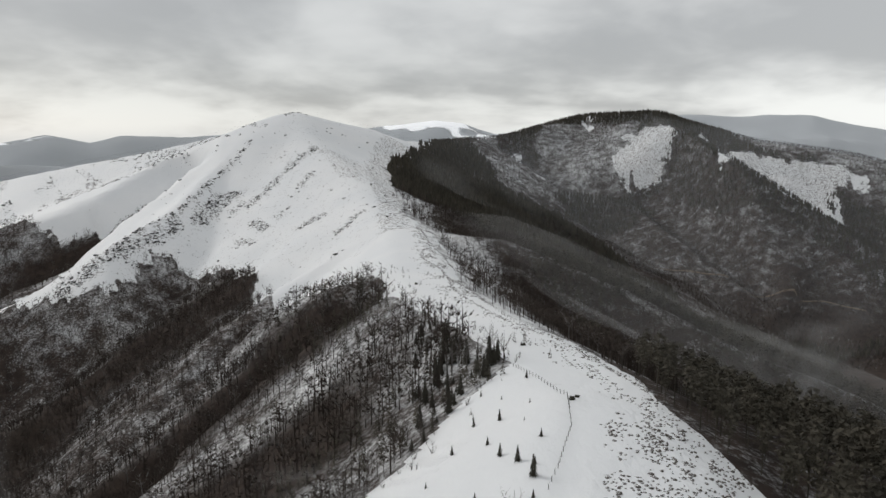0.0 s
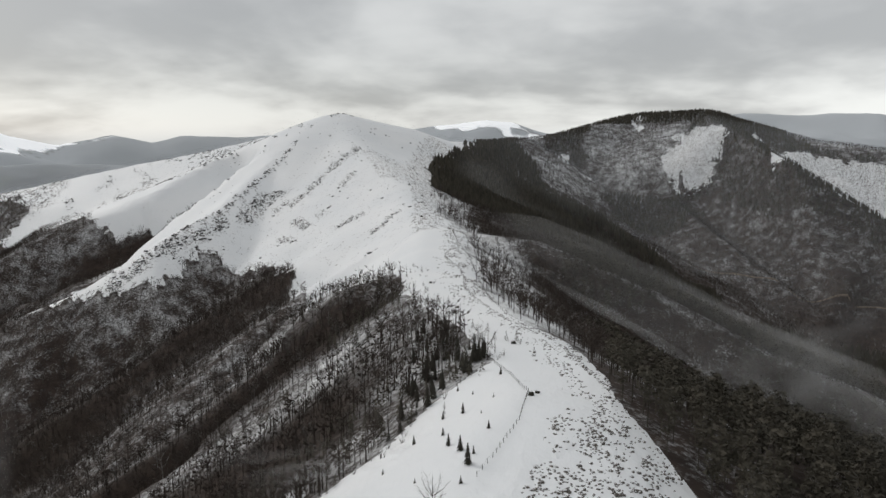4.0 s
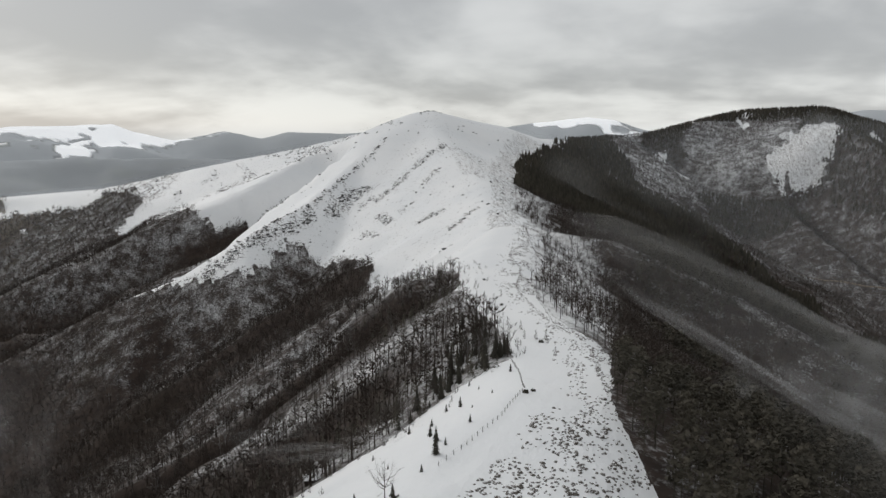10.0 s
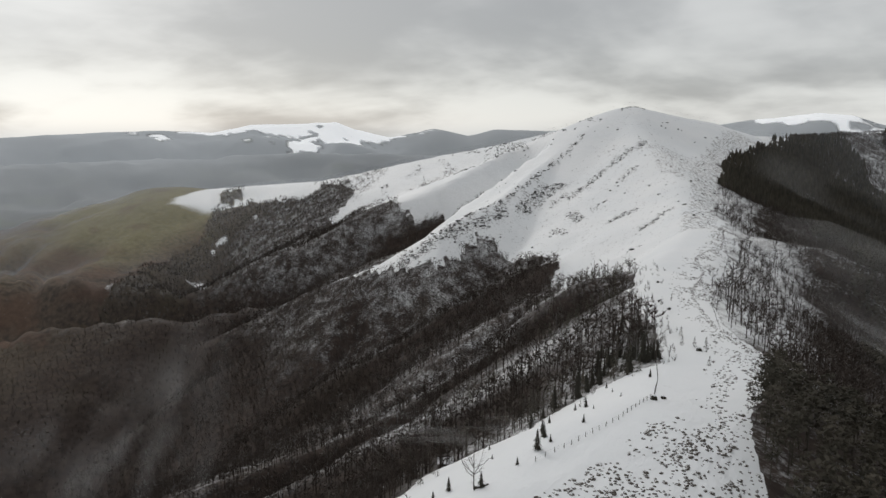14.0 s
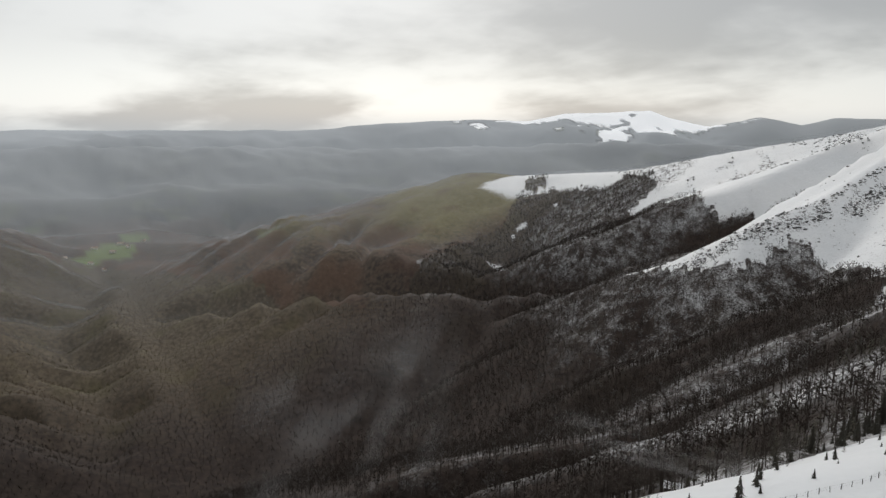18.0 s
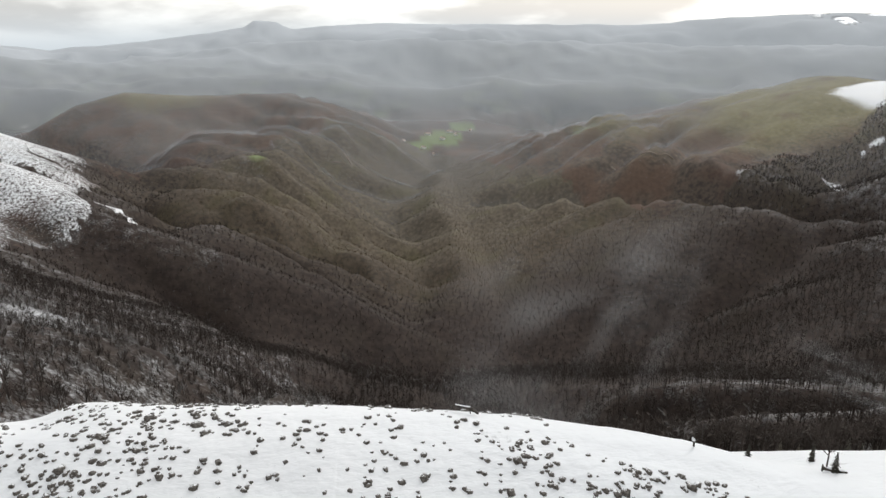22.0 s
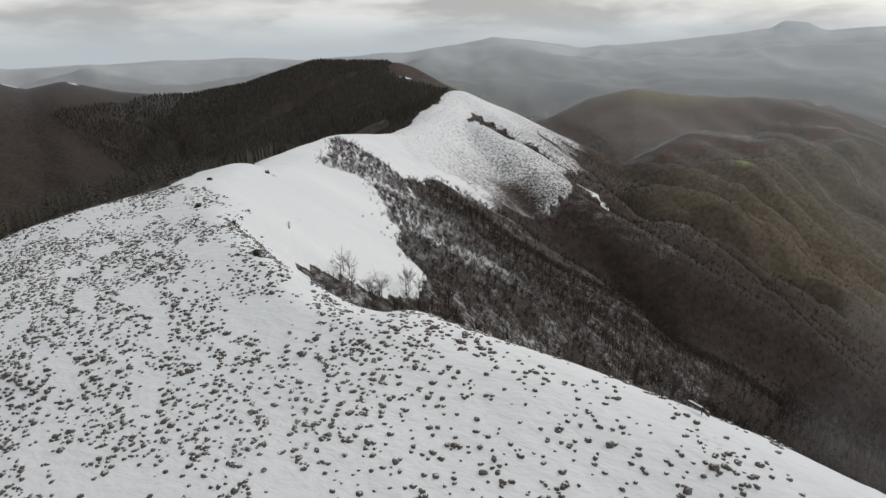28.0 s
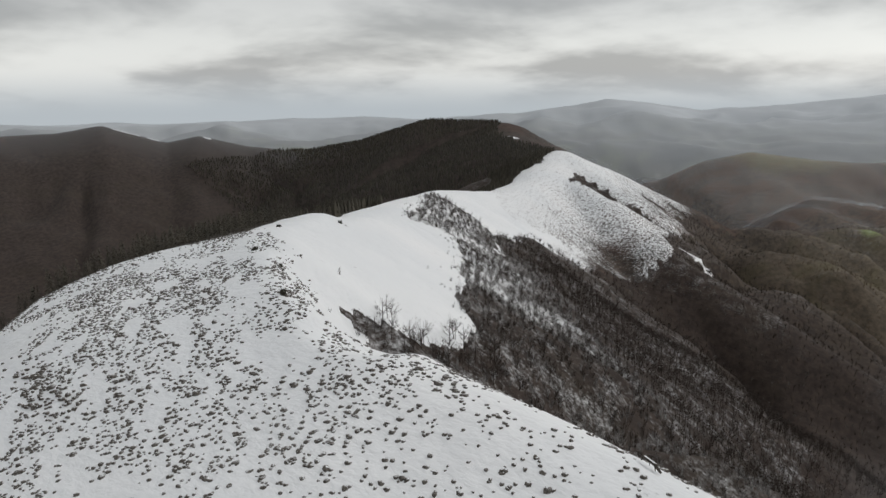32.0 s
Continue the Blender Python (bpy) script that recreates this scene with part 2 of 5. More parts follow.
# name: crest points; fall to the left and to the right of the way along it; half breadth of its top; rounding
RIDGES = {
    "main_south": ([(-1700, -1110, -185), (-1400, -720, -178), (-1113, -560, -138), (-897, -513, -168), (-751, -463, -161), (-587, -437, -137), (-409, -340, -114),
                    (-230, -225, -89), (-130, -155, -69), (-66, -110, -59)], 0.6, 0.5, 6, 14),
    "dome": ([(-130, -155, -65), (-66, -110, -56), (-12, -35, -51), (2, 10, -52.4), (5, 40, -54.6), (8, 62, -56.6), (11, 76, -58.2), (14, 85, -59.4), (19, 96, -61.2), (29, 112, -63.4), (38, 150, -62.7)], 0.85, 0.1, 2, 6),
    "main_north": ([(31, 118, -63), (38, 150, -62.7), (42, 173, -65), (33, 253, -75), (14, 310, -78), (-4, 370, -80), (-14, 430, -83), (-22, 500, -86), (-24, 590, -90),
                    (-35, 715, -89), (-75, 850, -76)], 0.7, 0.6, 10, 12),
    "summit": ([(-75, 850, -76), (-120, 1000, -48), (-195, 1170, -5), (-272, 1331, 46)], 0.5, 0.42, 3, 8),
    "summit_back": ([(-272, 1331, 46), (-180, 1420, 22), (-110, 1560, -5), (-20, 1800, -14), (180, 2120, 2), (458, 2327, 70), (622, 2163, 72)], 0.45, 0.55, 10, 40),
    "west_arm": ([(-272, 1331, 46), (-400, 1400, 15), (-560, 1440, -18), (-700, 1450, -45), (-1095, 1446, -123), (-1573, 1515, -168)],
                 0.5, 0.45, 4, 12),
    "brown_hill": ([(-1573, 1515, -168), (-1900, 1640, -182), (-2300, 1740, -228), (-2900, 1800, -330)], 0.25, 0.3, 20, 40),
    "snow_spur": ([(-272, 1331, 46), (-314, 1224, 0), (-351, 1122, -43), (-370, 966, -98), (-413, 857, -131), (-498, 816, -186), (-610, 800, -236), (-760, 760, -320), (-900, 700, -390), (-1100, 560, -430)], 0.62, 0.6, 2, 6),
    "mid_spur": ([(-60, 740, -95), (-140, 660, -136), (-190, 560, -166), (-205, 456, -190), (-238, 380, -228), (-275, 300, -262), (-350, 240, -325), (-520, 200, -395)], 0.75, 0.7, 2, 10),
    "pine_spur": ([(5, 380, -83), (-42, 345, -114), (-103, 297, -143), (-158, 295, -174), (-205, 265, -200), (-270, 235, -245), (-360, 190, -310)], 0.75, 0.7, 2, 8),
    "clump_spur": ([(-20, 470, -86), (-60, 440, -92), (-100, 495, -114), (-125, 500, -131), (-155, 470, -165)], 0.7, 0.7, 4, 8),
    "fall_spur": ([(-20, 70, -78), (-60, 95, -112), (-130, 120, -175), (-240, 130, -260)], 0.6, 0.6, 2, 10),
    "west_spur": ([(-120, -150, -75), (-200, -150, -110), (-278, -112, -142), (-328, -87, -182), (-380, -40, -222), (-425, 10, -256), (-440, 60, -285), (-520, 110, -350)], 0.7, 0.65, 2, 9),
    "cone_spur": ([(-1113, -560, -138), (-950, -400, -185), (-825, -257, -231), (-800, -80, -300), (-820, 80, -375)], 0.5, 0.5, 3, 10),
    "cone_arm": ([(-1113, -560, -138), (-1243, -493, -193), (-1357, -314, -292), (-1420, -90, -318), (-1480, 60, -390), (-1480, 150, -440)], 0.45, 0.5, 3, 9),
    "east_far_spur": ([(-30, 715, -92), (60, 705, -102), (172, 678, -146), (259, 629, -188), (360, 576, -222), (470, 540, -270)], 0.5, 0.55, 4, 14),
    "east_near_spur": ([(40, 285, -84), (115, 300, -122), (170, 285, -148), (260, 255, -196), (360, 220, -255)], 0.5, 0.55, 4, 14),
    "opposite_spur": ([(622, 2163, 72), (603, 1890, 30), (650, 1572, -62), (770, 1432, -165), (850, 1300, -240), (960, 1080, -320)], 0.8, 0.8, 4, 10),
    "opposite_arm": ([(622, 2163, 72), (800, 1850, -8), (1000, 1720, -45), (1180, 1560, -115), (1500, 1500, -180)], 0.45, 0.45, 8, 30),
    "opposite_face": ([(330, 2280, -15), (340, 1900, -165), (420, 1600, -240), (480, 1350, -295), (560, 1150, -335)], 0.42, 0.42, 10, 40),
    "dark_summit": ([(-1420, -760, -172), (-1690, -1080, -165), (-1830, -1180, -140), (-1740, -1400, -138), (-1660, -1640, -215), (-1630, -1867, -256), (-1464, -2001, -231), (-1328, -2096, -190), (-1241, -2150, -210),
                     (-1067, -2245, -147), (-940, -2300, -168), (-826, -2349, -170), (-300, -2600, -200)], 0.34, 0.55, 20, 30),
    "far_hill": ([(-2060, -840, -400), (-2199, -791, -335), (-2244, -663, -268), (-2286, -519, -233), (-2330, -331, -250), (-2390, -80, -258), (-2405, 209, -327), (-2380, 330, -390)], 0.35, 0.35, 10, 40),
    "far_spur": ([(-2390, -80, -258), (-2150, 40, -295), (-1932, 137, -330), (-1800, 190, -390), (-1720, 230, -440)], 0.4, 0.4, 10, 30),
    "field_rise": ([(-2200, 440, -418), (-2281, 465, -402), (-2450, 500, -380), (-2700, 540, -392)], 0.12, 0.12, 70, 30),
}


# name: bed points of the gullies and valleys; rise of their sides
STREAMS = {
    "west_valley": ([(-430, 150, -345), (-700, 165, -402), (-900, 175, -430), (-1027, 225, -445), (-1180, 205, -455), (-1300, 240, -460), (-1430, 200, -462), (-1640, 230, -458), (-1740, 300, -456), (-1850, 300, -453), (-1930, 370, -450), (-2120, 400, -440)], 0.38),
    "bowl": ([(-14, -4, -59), (-60, -24, -92), (-118, -8, -124), (-250, 24, -205), (-430, 150, -345)], 0.5),
    "fall_gully": ([(-2, 130, -70), (-50, 150, -112), (-150, 185, -200), (-300, 160, -295), (-430, 150, -345)], 0.55),
    "pine_gully": ([(-18, 270, -92), (-70, 245, -128), (-150, 225, -195), (-250, 190, -265)], 0.62),
    "mid_gully": ([(-72, 398, -122), (-110, 395, -158), (-160, 375, -198), (-212, 325, -242), (-300, 250, -300)], 0.62),
    "spur_gully": ([(-165, 790, -118), (-250, 735, -175), (-340, 640, -250), (-450, 500, -320), (-560, 330, -380), (-700, 165, -402)], 0.55),
    "arm_gully": ([(-455, 1190, -85), (-510, 1075, -150), (-600, 980, -228), (-720, 905, -300), (-900, 850, -365), (-1200, 700, -425), (-1500, 420, -448)], 0.5),
    "east_gully": ([(60, 440, -100), (110, 425, -135), (190, 425, -195), (310, 400, -265), (460, 380, -325)], 0.55),
    "east_valley": ([(60, 1500, -60), (190, 1250, -190), (330, 1000, -275), (480, 800, -320), (700, 640, -350), (900, 100, -360)], 0.42),
    "opposite_bowl": ([(180, 2000, -85), (330, 1850, -160), (479, 1740, -185), (530, 1500, -240), (590, 1300, -300), (620, 1000, -330)], 0.5),
    "cone_cleft": ([(-1030, -470, -182), (-985, -365, -222), (-990, -285, -254), (-1050, -215, -304), (-1080, -60, -360), (-1050, 90, -420)], 0.4),
    "cone_gully": ([(-640, -330, -190), (-620, -150, -270), (-640, 0, -340), (-700, 165, -402)], 0.5),
}


def soft(v, a, b):
    t = np.clip((np.asarray(v) - a) / (b - a), 0, 1)
    return t * t * (3 - 2 * t)


def along(x, y, pts):
    """Height of the nearest place on a crest, the distance to it, and the side: 1 on the left."""
    best, high, side = np.full(x.shape, 1e18), np.zeros(x.shape), np.zeros(x.shape)
    for (ax, ay, az), (bx, by, bz) in zip(pts[:-1], pts[1:]):
        ex, ey = bx - ax, by - ay
        s = np.clip(((x - ax) * ex + (y - ay) * ey) / (ex * ex + ey * ey), 0, 1)
        dx, dy = x - ax - s * ex, y - ay - s * ey
        d = dx * dx + dy * dy
        near = d < best
        best = np.where(near, d, best)
        high = np.where(near, az + s * (bz - az), high)
        side = np.where(near, np.tanh((ex * dy - ey * dx) / math.hypot(ex, ey) / 30), side)
    return high, np.sqrt(best), side


def land(x, y):
    """Height of the ground at places given as arrays."""
    x, y = np.asarray(x, float), np.asarray(y, float)
    wx = x + 26 * (fnoise(x, y, 240, 3) - 0.5) * np.clip(np.hypot(x, y) / 600 - 0.3, 0, 1.6)
    wy = y + 26 * (fnoise(x + 900, y - 400, 240, 3) - 0.5) * np.clip(np.hypot(x, y) / 600 - 0.3, 0, 1.6)
    west = 1 / (1 + np.exp(np.clip((x - 0.1 * y) / 150, -40, 40)))
    far = np.hypot(x, y)
    axis = np.abs(y - 230 + 0.1 * x)
    lift = (35 + 0.33 * np.clip(axis, 0, 430)) * soft(-x, 520, 900) * (1 - soft(-x, 1850, 2200)) * (1 - soft(axis, 650, 1000))
    total = (-475 + lift) * west - 345 * (1 - west) + 24 * (fnoise(x, y, 900, 3) - 0.5) + np.clip(far - 2600, 0, None) * -0.02
    away = np.full(x.shape, 1e9)
    for pts, left, right, flat, rounding in RIDGES.values():
        high, d, side = along(wx, wy, pts)
        fall = left * (0.5 + side / 2) + right * (0.5 - side / 2)
        e = np.clip(d - flat, 0, None)
        h = high - fall * (np.sqrt(e * e + rounding * rounding) - rounding)
        if flat == 2 and right == 0.1:
            h = h - d * d / 400 - 0.3 * np.clip(d - 80, 0, None) * (1 / (1 + np.exp(np.clip((y - 20) / 18, -40, 40))))
        k = np.clip(3 + 0.03 * d, 3, 16)
        m = np.clip(0.5 + 0.5 * (h - total) / k, 0, 1)
        total = total * (1 - m) + h * m + k * m * (1 - m)
        away = np.minimum(away, e)
    for pts, rise in STREAMS.values():
        low, d, side = along(wx, wy, pts)
        h = low + rise * (np.sqrt(d * d + 64) - 8) + d * d / (700 if rise < 0.4 else 160)
        k = np.clip(3 + 0.02 * d, 3, 10)
        m = np.clip(0.5 + 0.5 * (total - h) / k, 0, 1)
        total = total * (1 - m) + h * m - k * m * (1 - m)
    # ribs that run down to the valleys, small swells on the tops
    n = fnoise(x + 0.6 * axis, 0.42 * y, 300, 4)
    deep = np.clip(-x / 500 - 0.7, 0, 1) * np.clip(axis / 300, 0.1, 1) * np.clip(away / 120, 0, 1) * np.clip((-total - 235) / 70, 0, 1)
    crease = np.exp(-((n - 0.5) / 0.05) ** 2) + 0.5 * np.exp(-((fnoise(x - 0.3 * axis, 0.6 * y, 130, 3) - 0.5) / 0.06) ** 2)
    total = total + deep * (36 * (n - 0.62) - 30 * crease)
    # spurs that slant down to the stream from both sides of the valley
    phase = (x + 0.62 * axis + 330 * (fnoise(x + 400, y, 420, 3) - 0.5)) / 150
    spur = np.abs(np.sin(math.pi * phase)) ** 0.9 + 0.35 * np.abs(np.sin(math.pi * (2.3 * phase + 2 * fnoise(x, y - 700, 260, 2)))) ** 0.8
    total = total + (spur - 0.8) * 34 * np.clip(-x / 350 - 2.7, 0, 1) * np.clip(axis / 220, 0, 1) * np.clip(2.4 - axis / 330, 0, 1) * np.clip((-total - 215) / 70, 0, 1)
    rib = 1 - np.abs(2 * fnoise(x + 0.4 * y, y - 0.3 * x, 130, 3) - 1) * 2
    total = total + (1 - deep) * np.clip(away / 160, 0, 1) * 13 * (rib - 0.45) * np.clip((total + 440) / 120, 0.1, 1) * (1 - 0.7 * soft(total, -150, -70))
    total = total + 1.8 * (fnoise(x, y, 46, 3) - 0.5) + 0.5 * (fnoise(x, y, 9, 2) - 0.5)
    return total
# ---- what grows where: woods and fields as outlines on the plan ----


def inside(x, y, outline):
    """Which of the places lie inside an outline."""
    x, y = np.asarray(x, float), np.asarray(y, float)
    odd = np.zeros(x.shape, bool)
    for (ax, ay), (bx, by) in zip(outline, outline[1:] + outline[:1]):
        if ay == by:
            continue
        odd ^= ((ay > y) != (by > y)) & (x < (bx - ax) * (y - ay) / (by - ay) + ax)
    return odd


WEST_WOOD = [(-50, -50), (-62, -18), (-46, 30), (-42, 75), (-36, 120), (-28, 160), (-4, 190), (20, 216), (16, 248), (0, 288), (-16, 350), (-36, 400), (-44, 450), (-66, 500),
             (-105, 520), (-140, 540), (-152, 610), (-188, 700), (-205, 760), (-247, 825), (-344, 873), (-368, 850), (-358, 806), (-400, 785), (-478, 795), (-570, 812),
             (-520, 990), (-442, 1080), (-574, 1062), (-690, 1110), (-869, 1212), (-900, 1330), (-985, 1400), (-1060, 1405)]
ARM_WOOD = [(-560, 800), (-520, 990), (-690, 1110), (-869, 1212), (-900, 1330), (-985, 1405), (-1085, 1350), (-1260, 1350), (-1400, 1475), (-1471, 1473), (-1300, 1240), (-1235, 1020), (-1150, 900), (-1110, 800), (-1000, 620)]
VALLEY_WOOD = [(-478, 795), (-570, 812), (-1000, 620), (-1250, 640), (-1450, 600), (-1620, 560), (-2150, 440), (-2150, 120), (-1700, -40), (-1440, -140), (-1330, -290), (-1250, -400), (-1124, -310), (-977, -300), (-814, -244),
               (-740, -262), (-600, -320), (-480, -285), (-400, -230), (-330, -225), (-285, -190), (-225, -140), (-165, -97), (-128, -72), (-113, -52), (-90, -42), (-66, -48), (-50, -58), (-62, -18), (-42, 75), (-36, 120), (-28, 160),
               (-300, 480), (-400, 785)]
EAST_WOOD = [(-51, 1484), (-89, 1212), (-63, 956), (-46, 895), (-42, 762), (-8, 700), (10, 459), (20, 344), (32, 296), (50, 262), (54, 181), (58, 143), (63, 118), (72, 60), (70, 0), (68, -60), (52, -130),
             (28, -178), (0, -176), (-16, -166), (-46, -148), (-80, -146), (-150, -194), (-228, -248), (-400, -370), (-600, -500), (-760, -525), (-900, -548), (-1030, -566), (-1100, -578), (-1150, -625), (-1390, -735), (-1640, -1050), (-1900, -1250), (-2100, -1500),
             (-1300, -2300), (900, -2300), (2300, -300), (2300, 2600), (150, 2600), (0, 2000)]
CLEARINGS = [[(505, 2027), (596, 2016), (602, 1850), (560, 1800), (481, 1793), (442, 1880)], [(665, 1960), (725, 1790), (843, 1690), (960, 1640), (800, 1480), (725, 1520), (668, 1600)],
             [(440, 2330), (455, 2330), (470, 2140), (452, 2140)], [(150, 2060), (200, 2050), (215, 1990), (180, 1985)]]
BUSH_STRIP = [(-285, -236), (-400, -312), (-500, -385), (-495, -330), (-470, -275), (-380, -232)]
FIELDS = [(-2290, 470, 95), (-2230, 380, 70), (-2420, 560, 60), (-1775, 790, 45), (-1440, -80, 26), (-2700, 300, 80)]


CLEFTS = [(19, (-1025, -478, 0), (-985, -375, 0), (-985, -290, 0), (-1040, -220, 0), (-1100, -120, 0)), (9, (-1150, -400, 0), (-1175, -330, 0), (-1190, -250, 0))]


def woods(x, y):
    """0 open, 1 bare beech wood, 2 pine wood."""
    x, y = np.asarray(x, float), np.asarray(y, float)
    j = np.clip(np.hypot(x, y) / 500, 0.3, 2)
    wx, wy = x + 22 * j * (fnoise(x, y, 40, 3) - 0.5), y + 22 * j * (fnoise(x + 500, y, 40, 3) - 0.5)
    kind = np.where(inside(wx, wy, WEST_WOOD) | inside(wx, wy, ARM_WOOD) | inside(wx, wy, VALLEY_WOOD) | inside(wx, wy, BUSH_STRIP), 1, 0)
    for wide, *line in CLEFTS:
        kind = np.where(along(wx, wy, line)[1] < wide * (0.5 + fnoise(x, y, 30, 2)), 1, kind)
    kind = np.where(inside(wx, wy, EAST_WOOD), 2, kind)
    rag = 70 * (fnoise(x, y, 55, 3) - 0.5) + 45 * (fnoise(x + 70, y, 16, 2) - 0.5)
    for c in CLEARINGS:
        kind = np.where(inside(wx + rag, wy - rag, c), 0, kind)
    return np.where(patch(x, y) > 0.5, 0, kind)


# snow lying in gaps of the woods: middle, length, breadth, bearing
PATCHES = [(-1107, 1048, 62, 20, 20), (-985, 1045, 30, 13, 10), (-1205, 1195, 30, 17, 40), (-1300, 1215, 30, 9, 20), (-1180, 1290, 16, 12, 0), (-1319, 1385, 60, 40, 0), (-1140, -2205, 45, 16, -28), (-1210, -2168, 30, 13, -28),
           (-1360, -2078, 45, 14, -35), (-1640, -1010, 60, 16, 50), (-905, -225, 55, 13, 100), (-1010, -150, 40, 9, 60), (136, 1790, 26, 12, 60), (250, 1830, 34, 9, 60)]


def patch(x, y):
    """1 on the ragged snow patches among the woods."""
    x, y = np.asarray(x, float), np.asarray(y, float)
    best, ragged = np.zeros(x.shape), 1.5 * (fnoise(x, y, 26, 3) - 0.5)
    for px, py, a, b, turn in PATCHES:
        c, s = math.cos(math.radians(turn)), math.sin(math.radians(turn))
        u, v = (x - px) * c + (y - py) * s, (y - py) * c - (x - px) * s
        best = np.maximum(best, 1.35 - np.hypot(u / a, v / b) + ragged)
    return np.clip(best, 0, 1)


def frosty(x, y):
    """Whether bare leafy trees, not pines, stand there on the opposite mountain."""
    up = land(x, y)
    high, d, side = along(np.asarray(x, float), np.asarray(y, float), RIDGES["opposite_spur"][0])
    hollow = np.hypot(x - 400, y - 1690) > 110 * (0.6 + 0.8 * fnoise(x, y, 60, 3))
    return (up < 28 + 30 * fnoise(x, y, 80, 2)) & (d > 30 + 60 * fnoise(x, y, 90, 2) + 110 * (side > 0)) & (fnoise(x, y, 210, 3) < 0.6) & hollow & (x > np.interp(y, [900, 1211, 1300, 1464, 1768, 2000], [460, 290, 250, 180, 100, 60]) + 90 * (fnoise(x, y, 70, 3) - 0.5))


def spur_line(x, y):
    """Distance from the open lines along the two wooded spurs east of the ridge."""
    return np.minimum(along(x, y, RIDGES["east_far_spur"][0])[1], along(x, y, RIDGES["east_near_spur"][0])[1]) + 14 * (fnoise(x, y, 24, 2) - 0.5)


def snow_under(x, y, z, kind):
    """How much snow shows between the trees, 0 to 1."""
    u = np.where(kind == 1, 0.34, -0.12) + 0.45 * (fnoise(0.8 * x + 0.6 * y, 0.8 * y - 0.6 * x, 60, 4) - 0.5)
    u = u - 0.24 * soft(-z, 140, 250) * (kind == 1)
    u = np.where((kind == 1) & (y < 60) & (x > -620), 0.62 - 0.57 * soft(-z + 40 * (fnoise(x, y, 45, 3) - 0.5) + 70 * soft(x, -250, -130), 125, 168), u)
    u = np.where((kind == 1) & (x < -640), np.where(y < 60, 0.04, 0.2), u)
    edge = np.interp(y, [-60, 60, 118, 262, 296, 344, 459, 700, 762, 956, 1212], [54, 72, 63, 50, 32, 20, 10, -8, -42, -63, -89])
    belt = 1 - soft(x - edge - 60 * (fnoise(x, y, 55, 3) - 0.5), 30, 70)
    u = np.where((kind == 2) & (y > 150) & (y < 1000), np.maximum(u, soft(y, 225, 300) * belt * (0.62 + 0.6 * (fnoise(x, y, 30, 2) - 0.5))), u)
    u = np.where((kind == 2) & (y < 1000) & (y > 200), np.maximum(u, 0.28 * (1 - soft(spur_line(x, y), 5, 16))), u)
    m = (kind == 2) & (y >= 1000)
    u[m] = np.where(frosty(x[m], y[m]), 0.30 - 0.22 * soft(-z[m], 80, 190), 0.0) + 0.5 * (fnoise(x[m], y[m], 60, 3) - 0.5)
    return np.where((kind == 2) & (y < -40), 0.0, np.clip(u, 0, 1))


def gully(x, y):
    """1 in the beds of the wooded gullies west of the ridge, 0 away from them."""
    near = np.full(np.shape(x), 1e9)
    for key in ("fall_gully", "pine_gully", "mid_gully", "spur_gully", "arm_gully", "west_valley"):
        near = np.minimum(near, along(x, y, STREAMS[key][0])[1])
    return 1 - soft(near + 30 * (fnoise(x, y, 60, 3) - 0.5), 28, 62)


def snow_cover(x, y, z):
    """1 under snow, 0 bare."""
    line = -292 + 65 * soft(-y, 80, 320) + 60 * (fnoise(x, y, 210, 4) - 0.5) + 40 * (fnoise(x, y, 25, 2) - 0.5)
    cone = inside(x, y, [(-700, -620), (-700, -330), (-780, -200), (-960, -230), (-1180, -260), (-1370, -270), (-1370, -420), (-1180, -640)])
    line, wide = line - 16 * cone, 28 + 40 * cone
    cover = soft((z - line) / wide, -1, 1) * (1 - gully(x, y) * soft(-z, 85, 110) * (woods(x, y) > 0))
    cover = cover * (1 - soft(-x, 1080, 1210) * soft(y, 500, 700) * soft(-y, -1400, -1300)) * (1 - soft(-x, 1540, 1600) * soft(y, 500, 700)) * (1 - soft(-x, 1320, 1440) * soft(-y, 100, 300))
    cover = cover * (1 - soft(-x - 0.35 * y, 1050 + 0, 1600) * soft(-y, 560, 700))
    cover = cover * (1 - soft(-y + 0.2 * x, 750, 900))
    cover = cover * (1 - soft(-x, 1620, 1720))
    return np.maximum(cover, soft(patch(x, y), 0.4, 0.6)) * (1 - soft(np.hypot(x, y), 2900, 3300))
# ---- the ground, one sheet out to the horizon ----


def mesh_object(name, verts, faces, material, parent=None, smooth=False, attrs=None):
    """One mesh object from arrays; faces all with the same number of corners."""
    me = bpy.data.meshes.new(name)
    verts, faces = np.asarray(verts, np.float32), np.asarray(faces, np.int32)
    n, k = faces.shape
    me.vertices.add(len(verts))
    me.vertices.foreach_set("co", verts.ravel())
    me.loops.add(n * k)
    me.loops.foreach_set("vertex_index", faces.ravel())
    me.polygons.add(n)
    me.polygons.foreach_set("loop_start", np.arange(0, n * k, k, dtype=np.int32))
    me.polygons.foreach_set("loop_total", np.full(n, k, np.int32))
    if smooth:
        me.polygons.foreach_set("use_smooth", np.ones(n, bool))
    for key, values in (attrs or {}).items():
        me.attributes.new(key, "FLOAT", "POINT").data.foreach_set("value", np.asarray(values, np.float32))
    me.update(calc_edges=True)
    me.materials.append(material)
    ob = new(name, me)
    if parent:
        ob.parent = parent
    return ob


MID = (45.0, 35.0)
